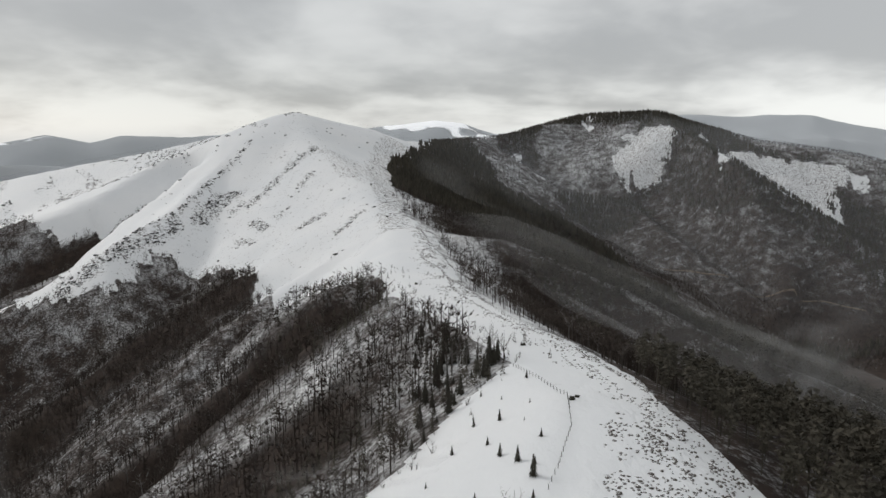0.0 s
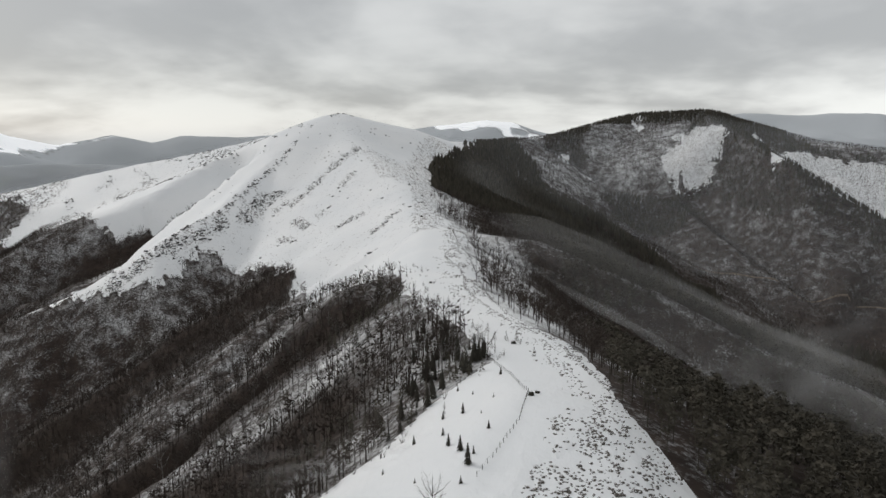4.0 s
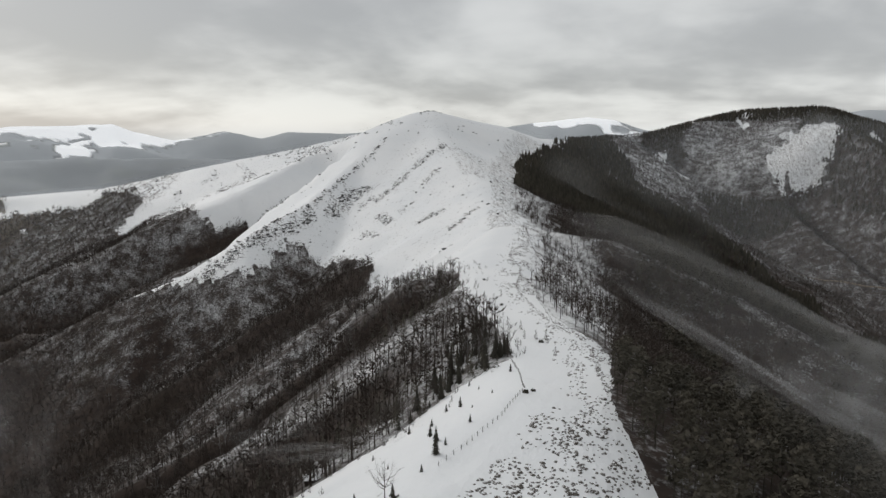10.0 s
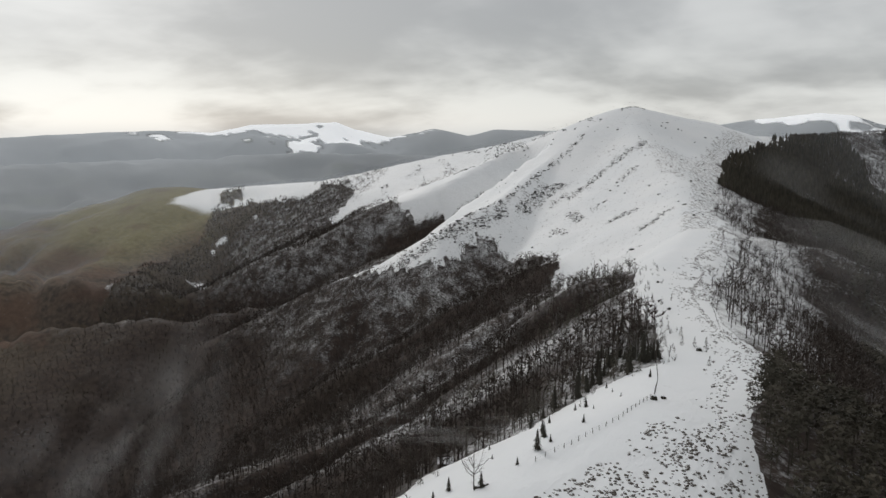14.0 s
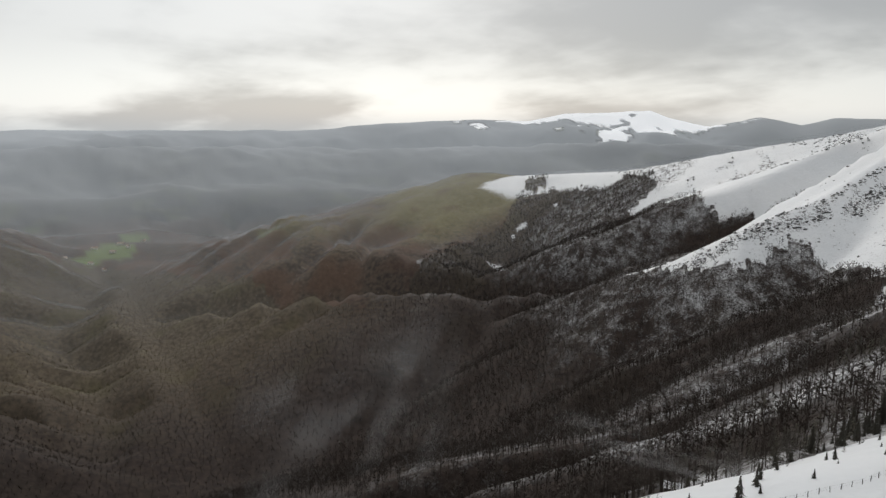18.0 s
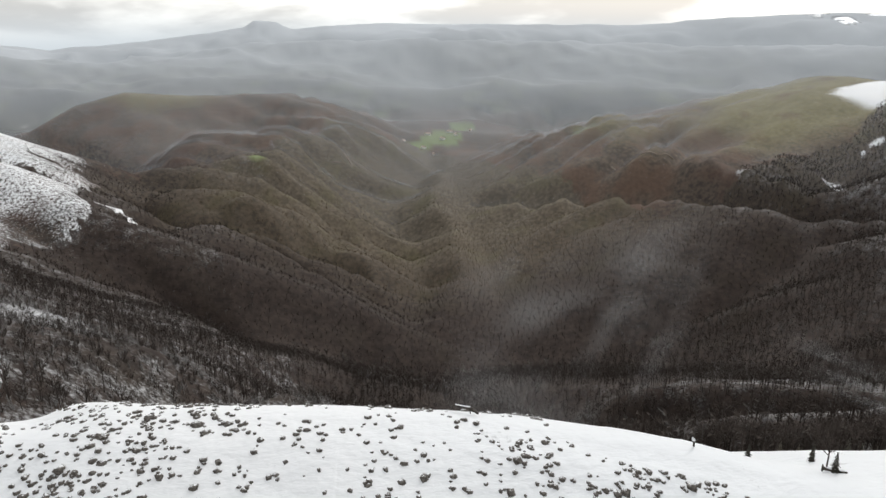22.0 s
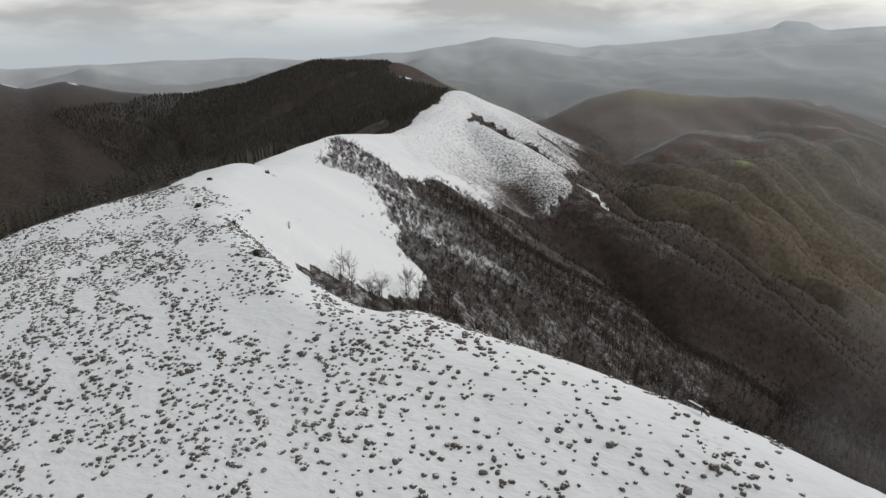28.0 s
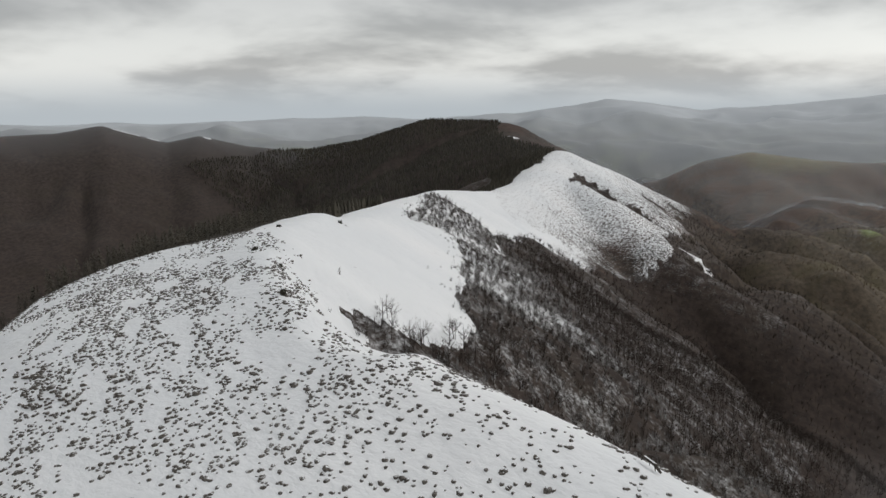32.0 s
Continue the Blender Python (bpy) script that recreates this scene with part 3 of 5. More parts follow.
# ---- far ranges, beyond the valleys: bearing and height of their crests in degrees, seen from the ridge ----
FAR_CREST = [(-60, 0.5), (-33, 0.2), (-27, 1.5), (-18, 1.7), (-14, 1.0), (-4, 0.3), (-1, 1.2), (1, 1.4), (4, 1.0), (8, 0.6), (17, 0.2), (21, 0.0), (25, 0.2), (27, -0.3), (29.7, 0.25), (33, -0.35),
             (36, 0.2), (37.5, 0.75), (40, 0.5), (44, 0.65), (47, 0.0), (52, 0.0), (58, -0.2), (66, -0.75), (73, -0.85), (78, -0.75), (84, -0.7), (91, -0.95), (92.2, -0.5), (93.8, -0.5), (94.6, -1.0), (101, -1.8),
             (108, -2.4), (115, -1.6), (121, -2.6), (129, -3.2), (134, -3.0), (141, -3.1), (150, -3.2), (170, -3.0)]
MID_CREST = [(-60, -2.0), (18, -2.6), (30, -2.2), (40, -1.8), (50, -2.1), (60, -2.3), (70, -2.2), (80, -2.0), (88, -2.1), (95, -2.3), (100, -3.0), (108, -3.2), (112, -2.6), (117, -3.3), (120, -2.8), (122, -3.6), (124.5, -3.2),
             (126, -3.7), (130, -3.9), (135, -4.2), (140, -4.7), (143, -4.3), (145, -3.6), (147, -4.0), (150, -4.6), (158, -3.4), (166, -3.8), (175, -4.5)]
LOW_CREST = [(-60, -5.0), (18, -5.9), (28, -5.6), (36, -5.4), (45, -5.0), (52, -5.3), (60, -5.0), (66, -5.2), (74, -4.9), (80, -5.4), (87, -4.9), (94, -4.7), (100, -4.6), (106, -5.0), (112, -4.9), (118, -5.2), (126, -5.4), (175, -5.6)]


def far_land(x, y):
    """Height of the country past the valleys: three broken ranges that rise one behind the other."""
    dx, dy = x - MID[0], y - MID[1]
    r, a = np.hypot(dx, dy), (np.degrees(np.arctan2(dy, dx)) - 90 + 180) % 360 - 180
    a = a + 0.6 * (fnoise(x, y, 600, 3) - 0.5)
    q = r + 500 * (fnoise(x, y, 900, 3) - 0.5) * soft(r, 2800, 3200) * (1 - soft(r, 4200, 4500))
    far, mid, low = (np.tan(np.radians(np.interp(a, [c[0] for c in t], [c[1] for c in t]))) for t in (FAR_CREST, MID_CREST, LOW_CREST))
    z = 3150 * low + 30 * (fnoise(x, y, 300, 3) - 0.5)
    z = z + (3850 * mid - 3150 * low) * soft(q, 3200, 3900)
    z = z - 45 * soft(q, 3900, 4050) * (1 - soft(q, 4050, 4300))
    z = z + (4700 * far - 3850 * mid) * soft(q, 4000, 4700)
    z = z - 500 * soft(r, 4730, 4850)
    ridged = 1 - np.abs(2 * fnoise(x, y, 330, 4) - 1) * 2.2
    return z + 30 * (ridged - 0.5) * soft(r, 2800, 3100) * (1 - 0.85 * soft(r, 4300, 4650))


def terrain(x, y):
    """The land, passing over into the far country."""
    z, r = land(x, y), np.hypot(x - MID[0], y - MID[1])
    return z + (far_land(x, y) - z) * soft(r, 2500, 3000)


turns = np.radians(np.concatenate([np.arange(-38, 170, 0.34), np.arange(178, 315, 2.5)]) + 90)
radii = np.concatenate([np.arange(0.5, 12, 3.0), 12 * (3600 / 12) ** (np.arange(340) / 339), np.arange(3640, 4860, 40.0)])
gx = MID[0] + radii[:, None] * np.cos(turns)[None]
gy = MID[1] + radii[:, None] * np.sin(turns)[None]
reach = np.hypot(gx - MID[0], gy - MID[1])
gz = terrain(gx, gy)
nr, na = gx.shape
ii, jj = np.meshgrid(np.arange(nr - 1), np.arange(na), indexing="ij")
kk = (jj + 1) % na
quads = np.stack([ii * na + jj, (ii + 1) * na + jj, (ii + 1) * na + kk, ii * na + kk], -1).reshape(-1, 4)
wood_kind = woods(gx, gy)
shade_trees = np.where(wood_kind > 0, 1.0, 0.0)
under_at = snow_under(gx, gy, gz, wood_kind)
snow_at = snow_cover(gx, gy, gz)
field_at = np.zeros(gx.shape)
for fx, fy, fr in FIELDS:
    field_at = np.maximum(field_at, soft(fr * (0.75 + 0.6 * (fnoise(gx, gy, 60, 2) - 0.5)) - np.hypot(gx - fx, gy - fy), -6, 6))
grass_at = np.maximum(soft(-gx, 1230, 1420) * soft(gy, 560, 800) * soft(gz + 110 * (fnoise(gx, gy, 170, 4) - 0.5), -330, -235), 0.7 * soft(-gx, 2050, 2150) * soft(-gy, 100, 300) * soft(gz + 60 * (fnoise(gx, gy, 200, 3) - 0.5), -275, -245)) * (1 - shade_trees)
# heather and rock that break the snow of the summit in bands: half breadth, line
BANDS = [(16, (-333, 955), (-325, 1017), (-314, 1051)), (9, (-276, 1003), (-254, 1048), (-235, 1082)), (11, (-238, 1077), (-214, 1112), (-200, 1132)), (8, (-250, 939), (-231, 914)), (8, (-221, 936), (-208, 947)),
         (9, (-176, 868), (-149, 867)), (13, (-379, 880), (-359, 922), (-357, 945)), (18, (-440, 806), (-412, 827), (-387, 865)), (4, (-405, 860), (-362, 966), (-342, 1122), (-320, 1190)), (6, (-300, 985), (-290, 1015)),
         (7, (-120, 790), (-95, 815)), (6, (-205, 1000), (-190, 1030)), (7, (-262, 900), (-240, 880)), (4, (-285, 1290), (-272, 1325), (-250, 1312))]


def banded(x, y):
    """How much heather and rock break the snow, 0 to 1."""
    best, ragged = np.zeros(np.shape(x)), 1.5 * (fnoise(x, y, 15, 3) - 0.5)
    for wide, *line in BANDS:
        d = along(x, y, [(px, py, 0) for px, py in line])[1]
        best = np.maximum(best, soft(1.15 - d / wide + ragged, 0.1, 0.7))
    return best


stony = (0.15 + 0.85 * soft(fnoise(gx, gy, 90, 3), 0.5, 0.62)) * inside(gx, gy, [(-260, 1330), (-420, 1390), (-900, 1440), (-1080, 1440), (-900, 1300), (-600, 1230), (-480, 1330)])
stony = np.maximum(stony, 0.3 * inside(gx, gy, [(-60, 650), (-30, 900), (-150, 1150), (-260, 1330), (-330, 1000), (-520, 830), (-360, 800), (-150, 690)]))
band_at = banded(gx, gy)
speck = inside(gx, gy, [(-1180, -640), (-900, -530), (-720, -470), (-640, -380), (-760, -280), (-820, -215), (-980, -250), (-1180, -260), (-1370, -270), (-1370, -400), (-1260, -470)]) * (0.35 + 0.5 * soft(-gz, 165, 235))
speck = np.maximum(speck, 0.9 * band_at)
speck = np.maximum(speck, 0.4 * inside(gx, gy, [(-200, 1125), (-150, 1000), (-100, 930), (-88, 1010), (-130, 1130)]))
speck = np.maximum(speck, 0.75 * (inside(gx, gy, CLEARINGS[0]) | inside(gx, gy, CLEARINGS[1])))
speck = np.maximum(speck, 0.7 * inside(gx, gy, [(-30, 690), (-45, 900), (-90, 1200), (-60, 1450), (-110, 1450), (-130, 1200), (-90, 900), (-60, 700)]))

g = Mat("mountain_ground", 0.8, 0.2)
snow_a, wood_a, grass_a, field_a, stony_a = (g.attr(k) for k in ("snow", "wood", "grass", "field", "stony"))
wood_a = g.range(g.math("ADD", wood_a, g.range(g.noise(0.09, 6, 0.7), 0.2, 0.8, -0.55, 0.55)), 0.4, 0.6)
fine, mid, wide = g.noise(0.9, 5, 0.65), g.noise(0.11, 5, 0.6), g.noise(0.012, 4, 0.55)
# heath and litter have a paler tone for far ground, haze put into colour
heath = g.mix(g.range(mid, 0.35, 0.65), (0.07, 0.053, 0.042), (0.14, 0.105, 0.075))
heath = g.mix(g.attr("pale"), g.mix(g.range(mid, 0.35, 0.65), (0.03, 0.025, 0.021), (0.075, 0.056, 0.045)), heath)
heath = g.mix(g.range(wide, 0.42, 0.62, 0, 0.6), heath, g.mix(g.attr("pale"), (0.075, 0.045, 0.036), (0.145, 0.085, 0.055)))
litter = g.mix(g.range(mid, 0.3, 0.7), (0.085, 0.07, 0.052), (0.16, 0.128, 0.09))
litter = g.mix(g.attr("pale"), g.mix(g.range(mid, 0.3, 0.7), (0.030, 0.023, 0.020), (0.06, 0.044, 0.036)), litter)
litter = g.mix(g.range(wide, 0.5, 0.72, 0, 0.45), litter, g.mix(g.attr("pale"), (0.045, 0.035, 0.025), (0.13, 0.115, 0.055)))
turf = g.mix(g.range(mid, 0.3, 0.7), (0.15, 0.137, 0.06), (0.25, 0.21, 0.105))
turf = g.mix(g.range(wide, 0.5, 0.7, 0, 0.6), turf, (0.13, 0.085, 0.05))
meadow = g.mix(mid, (0.17, 0.22, 0.075), (0.24, 0.29, 0.11))
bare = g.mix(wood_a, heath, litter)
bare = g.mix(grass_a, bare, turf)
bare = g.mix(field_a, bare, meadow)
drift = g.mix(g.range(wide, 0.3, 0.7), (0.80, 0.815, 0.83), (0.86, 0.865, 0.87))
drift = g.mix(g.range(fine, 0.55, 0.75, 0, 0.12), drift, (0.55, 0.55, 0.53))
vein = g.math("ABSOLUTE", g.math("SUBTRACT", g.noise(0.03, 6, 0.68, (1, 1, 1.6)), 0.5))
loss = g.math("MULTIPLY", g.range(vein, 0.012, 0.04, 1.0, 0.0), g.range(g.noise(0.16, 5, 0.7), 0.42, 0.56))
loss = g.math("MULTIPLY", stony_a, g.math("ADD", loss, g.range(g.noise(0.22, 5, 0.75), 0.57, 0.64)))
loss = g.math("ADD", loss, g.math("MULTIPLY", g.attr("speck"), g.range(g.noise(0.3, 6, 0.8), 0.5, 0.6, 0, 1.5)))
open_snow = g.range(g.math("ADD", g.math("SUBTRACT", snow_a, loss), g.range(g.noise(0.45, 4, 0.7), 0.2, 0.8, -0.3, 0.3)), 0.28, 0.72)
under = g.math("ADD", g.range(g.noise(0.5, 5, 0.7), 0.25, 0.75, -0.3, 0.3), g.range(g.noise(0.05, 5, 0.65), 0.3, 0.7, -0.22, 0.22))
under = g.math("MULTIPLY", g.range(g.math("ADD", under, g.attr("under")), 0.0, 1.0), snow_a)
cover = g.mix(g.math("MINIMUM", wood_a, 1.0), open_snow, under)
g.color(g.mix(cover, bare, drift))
g.put(g.b.inputs["Roughness"], g.range(cover, 0, 1, 0.95, 0.6))
ripple = g.math("ADD", g.noise(0.35, 6, 0.6, (1, 0.45, 1)), g.math("MULTIPLY", g.noise(0.05, 4, 0.6), 2.5))
g.bump(ripple, 0.55, 0.9)
# where haze is painted into the ground colour: western valley and far hill
haze_at = np.maximum(soft(-gx, 800, 1300) * soft(gy, -480, 50) * (1 - 0.6 * soft(gx + 60 * (fnoise(gx, gy, 120, 3) - 0.5), -1330, -1120) * soft(gy, 480, 820)), soft(-gx, 1700, 2050) * soft(gy, -900, -700))
cover_maps = {"pale": haze_at.ravel(), "snow": snow_at.ravel(), "wood": shade_trees.ravel(), "grass": grass_at.ravel(), "field": field_at.ravel(), "stony": stony.ravel(), "speck": speck.ravel(), "under": under_at.ravel()}
rim = int(np.searchsorted(radii, 2700))
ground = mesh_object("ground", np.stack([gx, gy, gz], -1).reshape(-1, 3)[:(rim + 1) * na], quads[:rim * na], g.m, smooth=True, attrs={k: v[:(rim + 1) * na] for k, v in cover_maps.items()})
tagged(ground, "snow-covered mountain ridge falling into brown wooded valleys", "ground", kind="structure")
far_m = Mat("far_country", 1.0, 0.0)
far_c = far_m.mix(far_m.range(far_m.noise(0.004, 6, 0.6), 0.35, 0.65), (0.03, 0.029, 0.025), (0.10, 0.088, 0.062))
far_c = far_m.mix(far_m.range(far_m.noise(0.0085, 4, 0.6), 0.54, 0.62, 0, 0.85), far_c, (0.19, 0.20, 0.11))
far_c = far_m.mix(far_m.range(far_m.noise(0.016, 2, 0.5), 0.70, 0.73, 0, 0.8), far_c, (0.5, 0.48, 0.44))
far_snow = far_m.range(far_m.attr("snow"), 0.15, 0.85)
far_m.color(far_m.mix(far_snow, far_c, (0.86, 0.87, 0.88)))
# the far snow glows faintly of itself, brightness added where light falls short
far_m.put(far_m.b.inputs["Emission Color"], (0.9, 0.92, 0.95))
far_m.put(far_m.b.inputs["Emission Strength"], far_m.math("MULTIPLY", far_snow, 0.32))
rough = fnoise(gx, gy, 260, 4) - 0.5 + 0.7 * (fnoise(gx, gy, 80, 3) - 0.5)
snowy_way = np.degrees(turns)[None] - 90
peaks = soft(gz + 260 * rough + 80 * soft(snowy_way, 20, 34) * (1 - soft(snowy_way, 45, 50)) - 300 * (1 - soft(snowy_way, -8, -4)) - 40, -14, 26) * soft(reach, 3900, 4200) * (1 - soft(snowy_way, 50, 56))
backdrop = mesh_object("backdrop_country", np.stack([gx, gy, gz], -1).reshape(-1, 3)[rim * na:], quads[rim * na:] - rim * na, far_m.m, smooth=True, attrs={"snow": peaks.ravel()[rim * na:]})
tagged(backdrop, "hazy brown farmland and woods far down the valley", "ground", kind="structure")
# ---- woods ----


class Shape:
    """Triangles gathered for one small model."""

    def __init__(self):
        self.v, self.f = [], []

    def tri(self, a, b, c):
        k = len(self.v)
        self.v += [a, b, c]
        self.f.append((k, k + 1, k + 2))

    def limb(self, a, b, ra, rb, sides=3, turn=0.0):
        a, b = Vector(a), Vector(b)
        d = (b - a).normalized()
        u = d.orthogonal().normalized()
        w = d.cross(u)
        k = len(self.v)
        for p, r in ((a, ra), (b, rb)):
            for s in range(sides):
                q = turn + 2 * math.pi * s / sides
                self.v.append(tuple(p + (u * math.cos(q) + w * math.sin(q)) * r))
        for s in range(sides):
            t = (s + 1) % sides
            self.f += [(k + s, k + t, k + sides + t), (k + s, k + sides + t, k + sides + s)]

    def sliver(self, a, b, wide):
        a, b = Vector(a), Vector(b)
        side = (b - a).orthogonal().normalized()
        side.rotate(Euler((random.uniform(0, 6), random.uniform(0, 6), random.uniform(0, 6))))
        side = (b - a).cross(side).normalized() * wide / 2
        self.tri(tuple(a - side), tuple(a + side), tuple(b))

    def arrays(self):
        return np.array(self.v, np.float32), np.array(self.f, np.int32)


def beech_shape(height, limbs, twigs, twig_width, sides=3, thick=0.018):
    """A leafless broad tree that forks low into steep limbs, trunk and crown apart."""
    trunk, crown = Shape(), Shape()
    lean = random.uniform(-0.03, 0.03) * height
    fork = Vector((lean, lean / 2, height * random.uniform(0.24, 0.36)))
    trunk.limb((0, 0, -1.0), fork, height * thick, height * thick * 0.7, 3)
    if sides > 2:
        trunk.limb(fork, (lean * 1.6, lean, height * 0.94), height * thick * 0.65, height * 0.002, 3)
    else:
        trunk.sliver(fork, Vector((lean * 1.6, lean, height * 0.94)), height * thick * 1.5)
    for k in range(limbs):
        a = 2.4 * k + random.uniform(-0.4, 0.4)
        base = fork.lerp(Vector((lean * 1.6, lean, height * 0.94)), random.uniform(0.0, 0.55) * (k / limbs) ** 0.7)
        out = height * random.uniform(0.16, 0.34)
        top = height * random.uniform(0.55, 0.9) if base.z < height * 0.55 else height * random.uniform(0.78, 0.96)
        bend = base + Vector((math.cos(a) * out * 0.62, math.sin(a) * out * 0.62, (top - base.z) * 0.42))
        tip = base + Vector((math.cos(a) * out, math.sin(a) * out, top - base.z))
        if sides > 2:
            crown.limb(base, bend, height * 0.008, height * 0.0045, 3)
            crown.limb(bend, tip, height * 0.0045, height * 0.001, 3)
        else:
            crown.sliver(base, tip, height * 0.017)
        for q in range(twigs):
            u = random.uniform(0.15, 1.0)
            s = base.lerp(bend, u * 2) if u < 0.5 else bend.lerp(tip, u * 2 - 1)
            b = a + random.uniform(-1.7, 1.7)
            e = s + Vector((math.cos(b), math.sin(b), random.uniform(0.1, 1.4))).normalized() * height * random.uniform(0.1, 0.22)
            crown.sliver(s, e, twig_width)
    return trunk, crown


def pine_shape(height, bare, tiers, around, spread):
    """A conifer: trunk, and tiers of drooping ragged boughs above its bare part."""
    trunk, crown = Shape(), Shape()
    trunk.limb((0, 0, -1.0), (0, 0, height * 0.93), height * 0.014, height * 0.003, 3)
    for k in range(tiers):
        q = k / max(tiers - 1, 1)
        z = height * (bare + (0.97 - bare) * q)
        r = height * spread * (1 - 0.82 * q) * random.uniform(0.85, 1.1)
        n = max(3, round(around * (1 - 0.4 * q)))
        for s in range(n):
            a = 2 * math.pi * (s + random.uniform(-0.3, 0.3)) / n + k
            rr = r * random.uniform(0.65, 1.15)
            wide = 2.3 * rr / n + 0.05 * height * 0.3
            tip = (math.cos(a) * rr, math.sin(a) * rr, z - rr * random.uniform(0.15, 0.5))
            left = (math.cos(a + 0.9) * wide, math.sin(a + 0.9) * wide, z + height * 0.035)
            right = (math.cos(a - 0.9) * wide, math.sin(a - 0.9) * wide, z + height * 0.035)
            up = (math.cos(a) * rr * 0.35, math.sin(a) * rr * 0.35, z + height * (0.97 - bare) / tiers * 0.9)
            crown.tri(left, tip, up)
            crown.tri(tip, right, up)
    crown.tri((height * 0.03, 0, height * 0.9), (-height * 0.02, height * 0.02, height * 0.9), (0, 0, height))
    return trunk, crown


def tall_pine_shape(clumps, size):
    """A tall pine: long bare trunk and a loose crown of needle clumps."""
    trunk, crown = Shape(), Shape()
    trunk.limb((0, 0, -0.08), (0, 0, 0.9), 0.013, 0.004, 3)
    for k in range(clumps):
        q = (k + random.random()) / clumps
        r = 0.17 * math.sin(math.pi * (0.12 + 0.8 * q)) ** 0.7 * math.sqrt(random.random())
        a = random.uniform(0, 6.283)
        c = Vector((r * math.cos(a), r * math.sin(a), 0.47 + 0.52 * q))
        e = [Vector((random.gauss(0, 1), random.gauss(0, 1), random.gauss(0, 0.6))).normalized() * size * random.uniform(0.7, 1.4) for _ in range(3)]
        crown.tri(*(tuple(c + v) for v in e))
    return trunk, crown


def fir_shape(clumps, size):
    """A young conifer: a narrow cone of drooping needle sprays."""
    trunk, crown = Shape(), Shape()
    trunk.limb((0, 0, -0.08), (0, 0, 0.95), 0.014, 0.003, 3)
    for k in range(clumps):
        q = (k + random.random()) / clumps
        r = 0.02 + 0.19 * (1 - q) * math.sqrt(random.uniform(0.2, 1.0))
        a = random.uniform(0, 6.283)
        c = Vector((r * math.cos(a), r * math.sin(a), 0.1 + 0.88 * q))
        w = size * (1.1 - 0.6 * q)
        out, side = Vector((math.cos(a), math.sin(a), -random.uniform(0.1, 0.8))) * w, Vector((-math.sin(a), math.cos(a), random.uniform(-0.3, 0.3))) * w * 0.7
        crown.tri(tuple(c - out * 0.6 - side), tuple(c - out * 0.6 + side), tuple(c + out))
    return trunk, crown


def far_beech_shape():
    """A leafless tree far off: a stem and a few steep boughs."""
    s = Shape()
    s.sliver((0, 0, -0.05), (random.uniform(-0.05, 0.05), 0, 0.9), 0.05)
    for k in range(6):
        a, z = 2.4 * k + random.uniform(-0.4, 0.4), random.uniform(0.25, 0.6)
        out = random.uniform(0.14, 0.34)
        s.sliver((0, 0, z), (out * math.cos(a), out * math.sin(a), z + random.uniform(0.15, 0.38)), 0.085)
    return s


def far_pine_shape():
    """A dark conifer far off: two ragged skirts of boughs."""
    s = Shape()
    for z, top, r in ((0.08, 0.66, 0.24), (0.42, 1.0, 0.17)):
        for k in range(4):
            a, b = 1.57 * k + random.uniform(-0.2, 0.2), 1.57 * (k + 1) + random.uniform(-0.2, 0.2)
            s.tri((r * math.cos(a), r * math.sin(a), z + random.uniform(-0.06, 0.06)), (r * math.cos(b), r * math.sin(b), z + random.uniform(-0.06, 0.06)), (random.uniform(-0.02, 0.02), 0, top))
    return s


def joined(parts):
    v, f, n = [], [], 0
    for s in parts:
        a, b = s.arrays()
        v.append(a)
        f.append(b + n)
        n += len(a)
    return np.concatenate(v), np.concatenate(f)


def sown(name, shapes, xy, scale, tone, material, sink=0.3, z=None, parent=None):
    """Many small models set on the ground and joined into one mesh."""
    z = land(xy[:, 0], xy[:, 1]) - sink if z is None else z
    pick = np.random.RandomState(len(xy)).randint(0, len(shapes), len(xy))
    spin = np.random.RandomState(len(xy) + 1).rand(len(xy)) * 2 * math.pi
    vs, fs, ts, n = [], [], [], 0
    for k, (v, f) in enumerate(shapes):
        m = np.where(pick == k)[0]
        if not len(m):
            continue
        c, s = np.cos(spin[m])[:, None], np.sin(spin[m])[:, None]
        sc = scale[m][:, None]
        p = np.stack([(v[None, :, 0] * c - v[None, :, 1] * s) * sc + xy[m, 0][:, None], (v[None, :, 0] * s + v[None, :, 1] * c) * sc + xy[m, 1][:, None], v[None, :, 2] * sc + z[m][:, None]], -1)
        vs.append(p.reshape(-1, 3))
        fs.append((f[None] + (n + len(v) * np.arange(len(m)))[:, None, None]).reshape(-1, 3))
        ts.append(np.repeat(tone[m], len(v)))
        n += len(m) * len(v)
    return mesh_object(name, np.concatenate(vs), np.concatenate(fs), material, parent, attrs={"tone": np.concatenate(ts)})


def sites(x0, x1, y0, y1, step, seed, kind, keep=1.0):
    """Uneven planting places inside a box, where the plan has that kind of wood."""
    r = np.random.RandomState(seed)
    px, py = np.meshgrid(np.arange(x0, x1, step), np.arange(y0, y1, step))
    px, py = px.ravel() + r.uniform(-0.5, 0.5, px.size) * step, py.ravel() + r.uniform(-0.5, 0.5, py.size) * step
    m = (woods(px, py) == kind) & (r.rand(px.size) < keep)
    return np.stack([px[m], py[m]], -1)


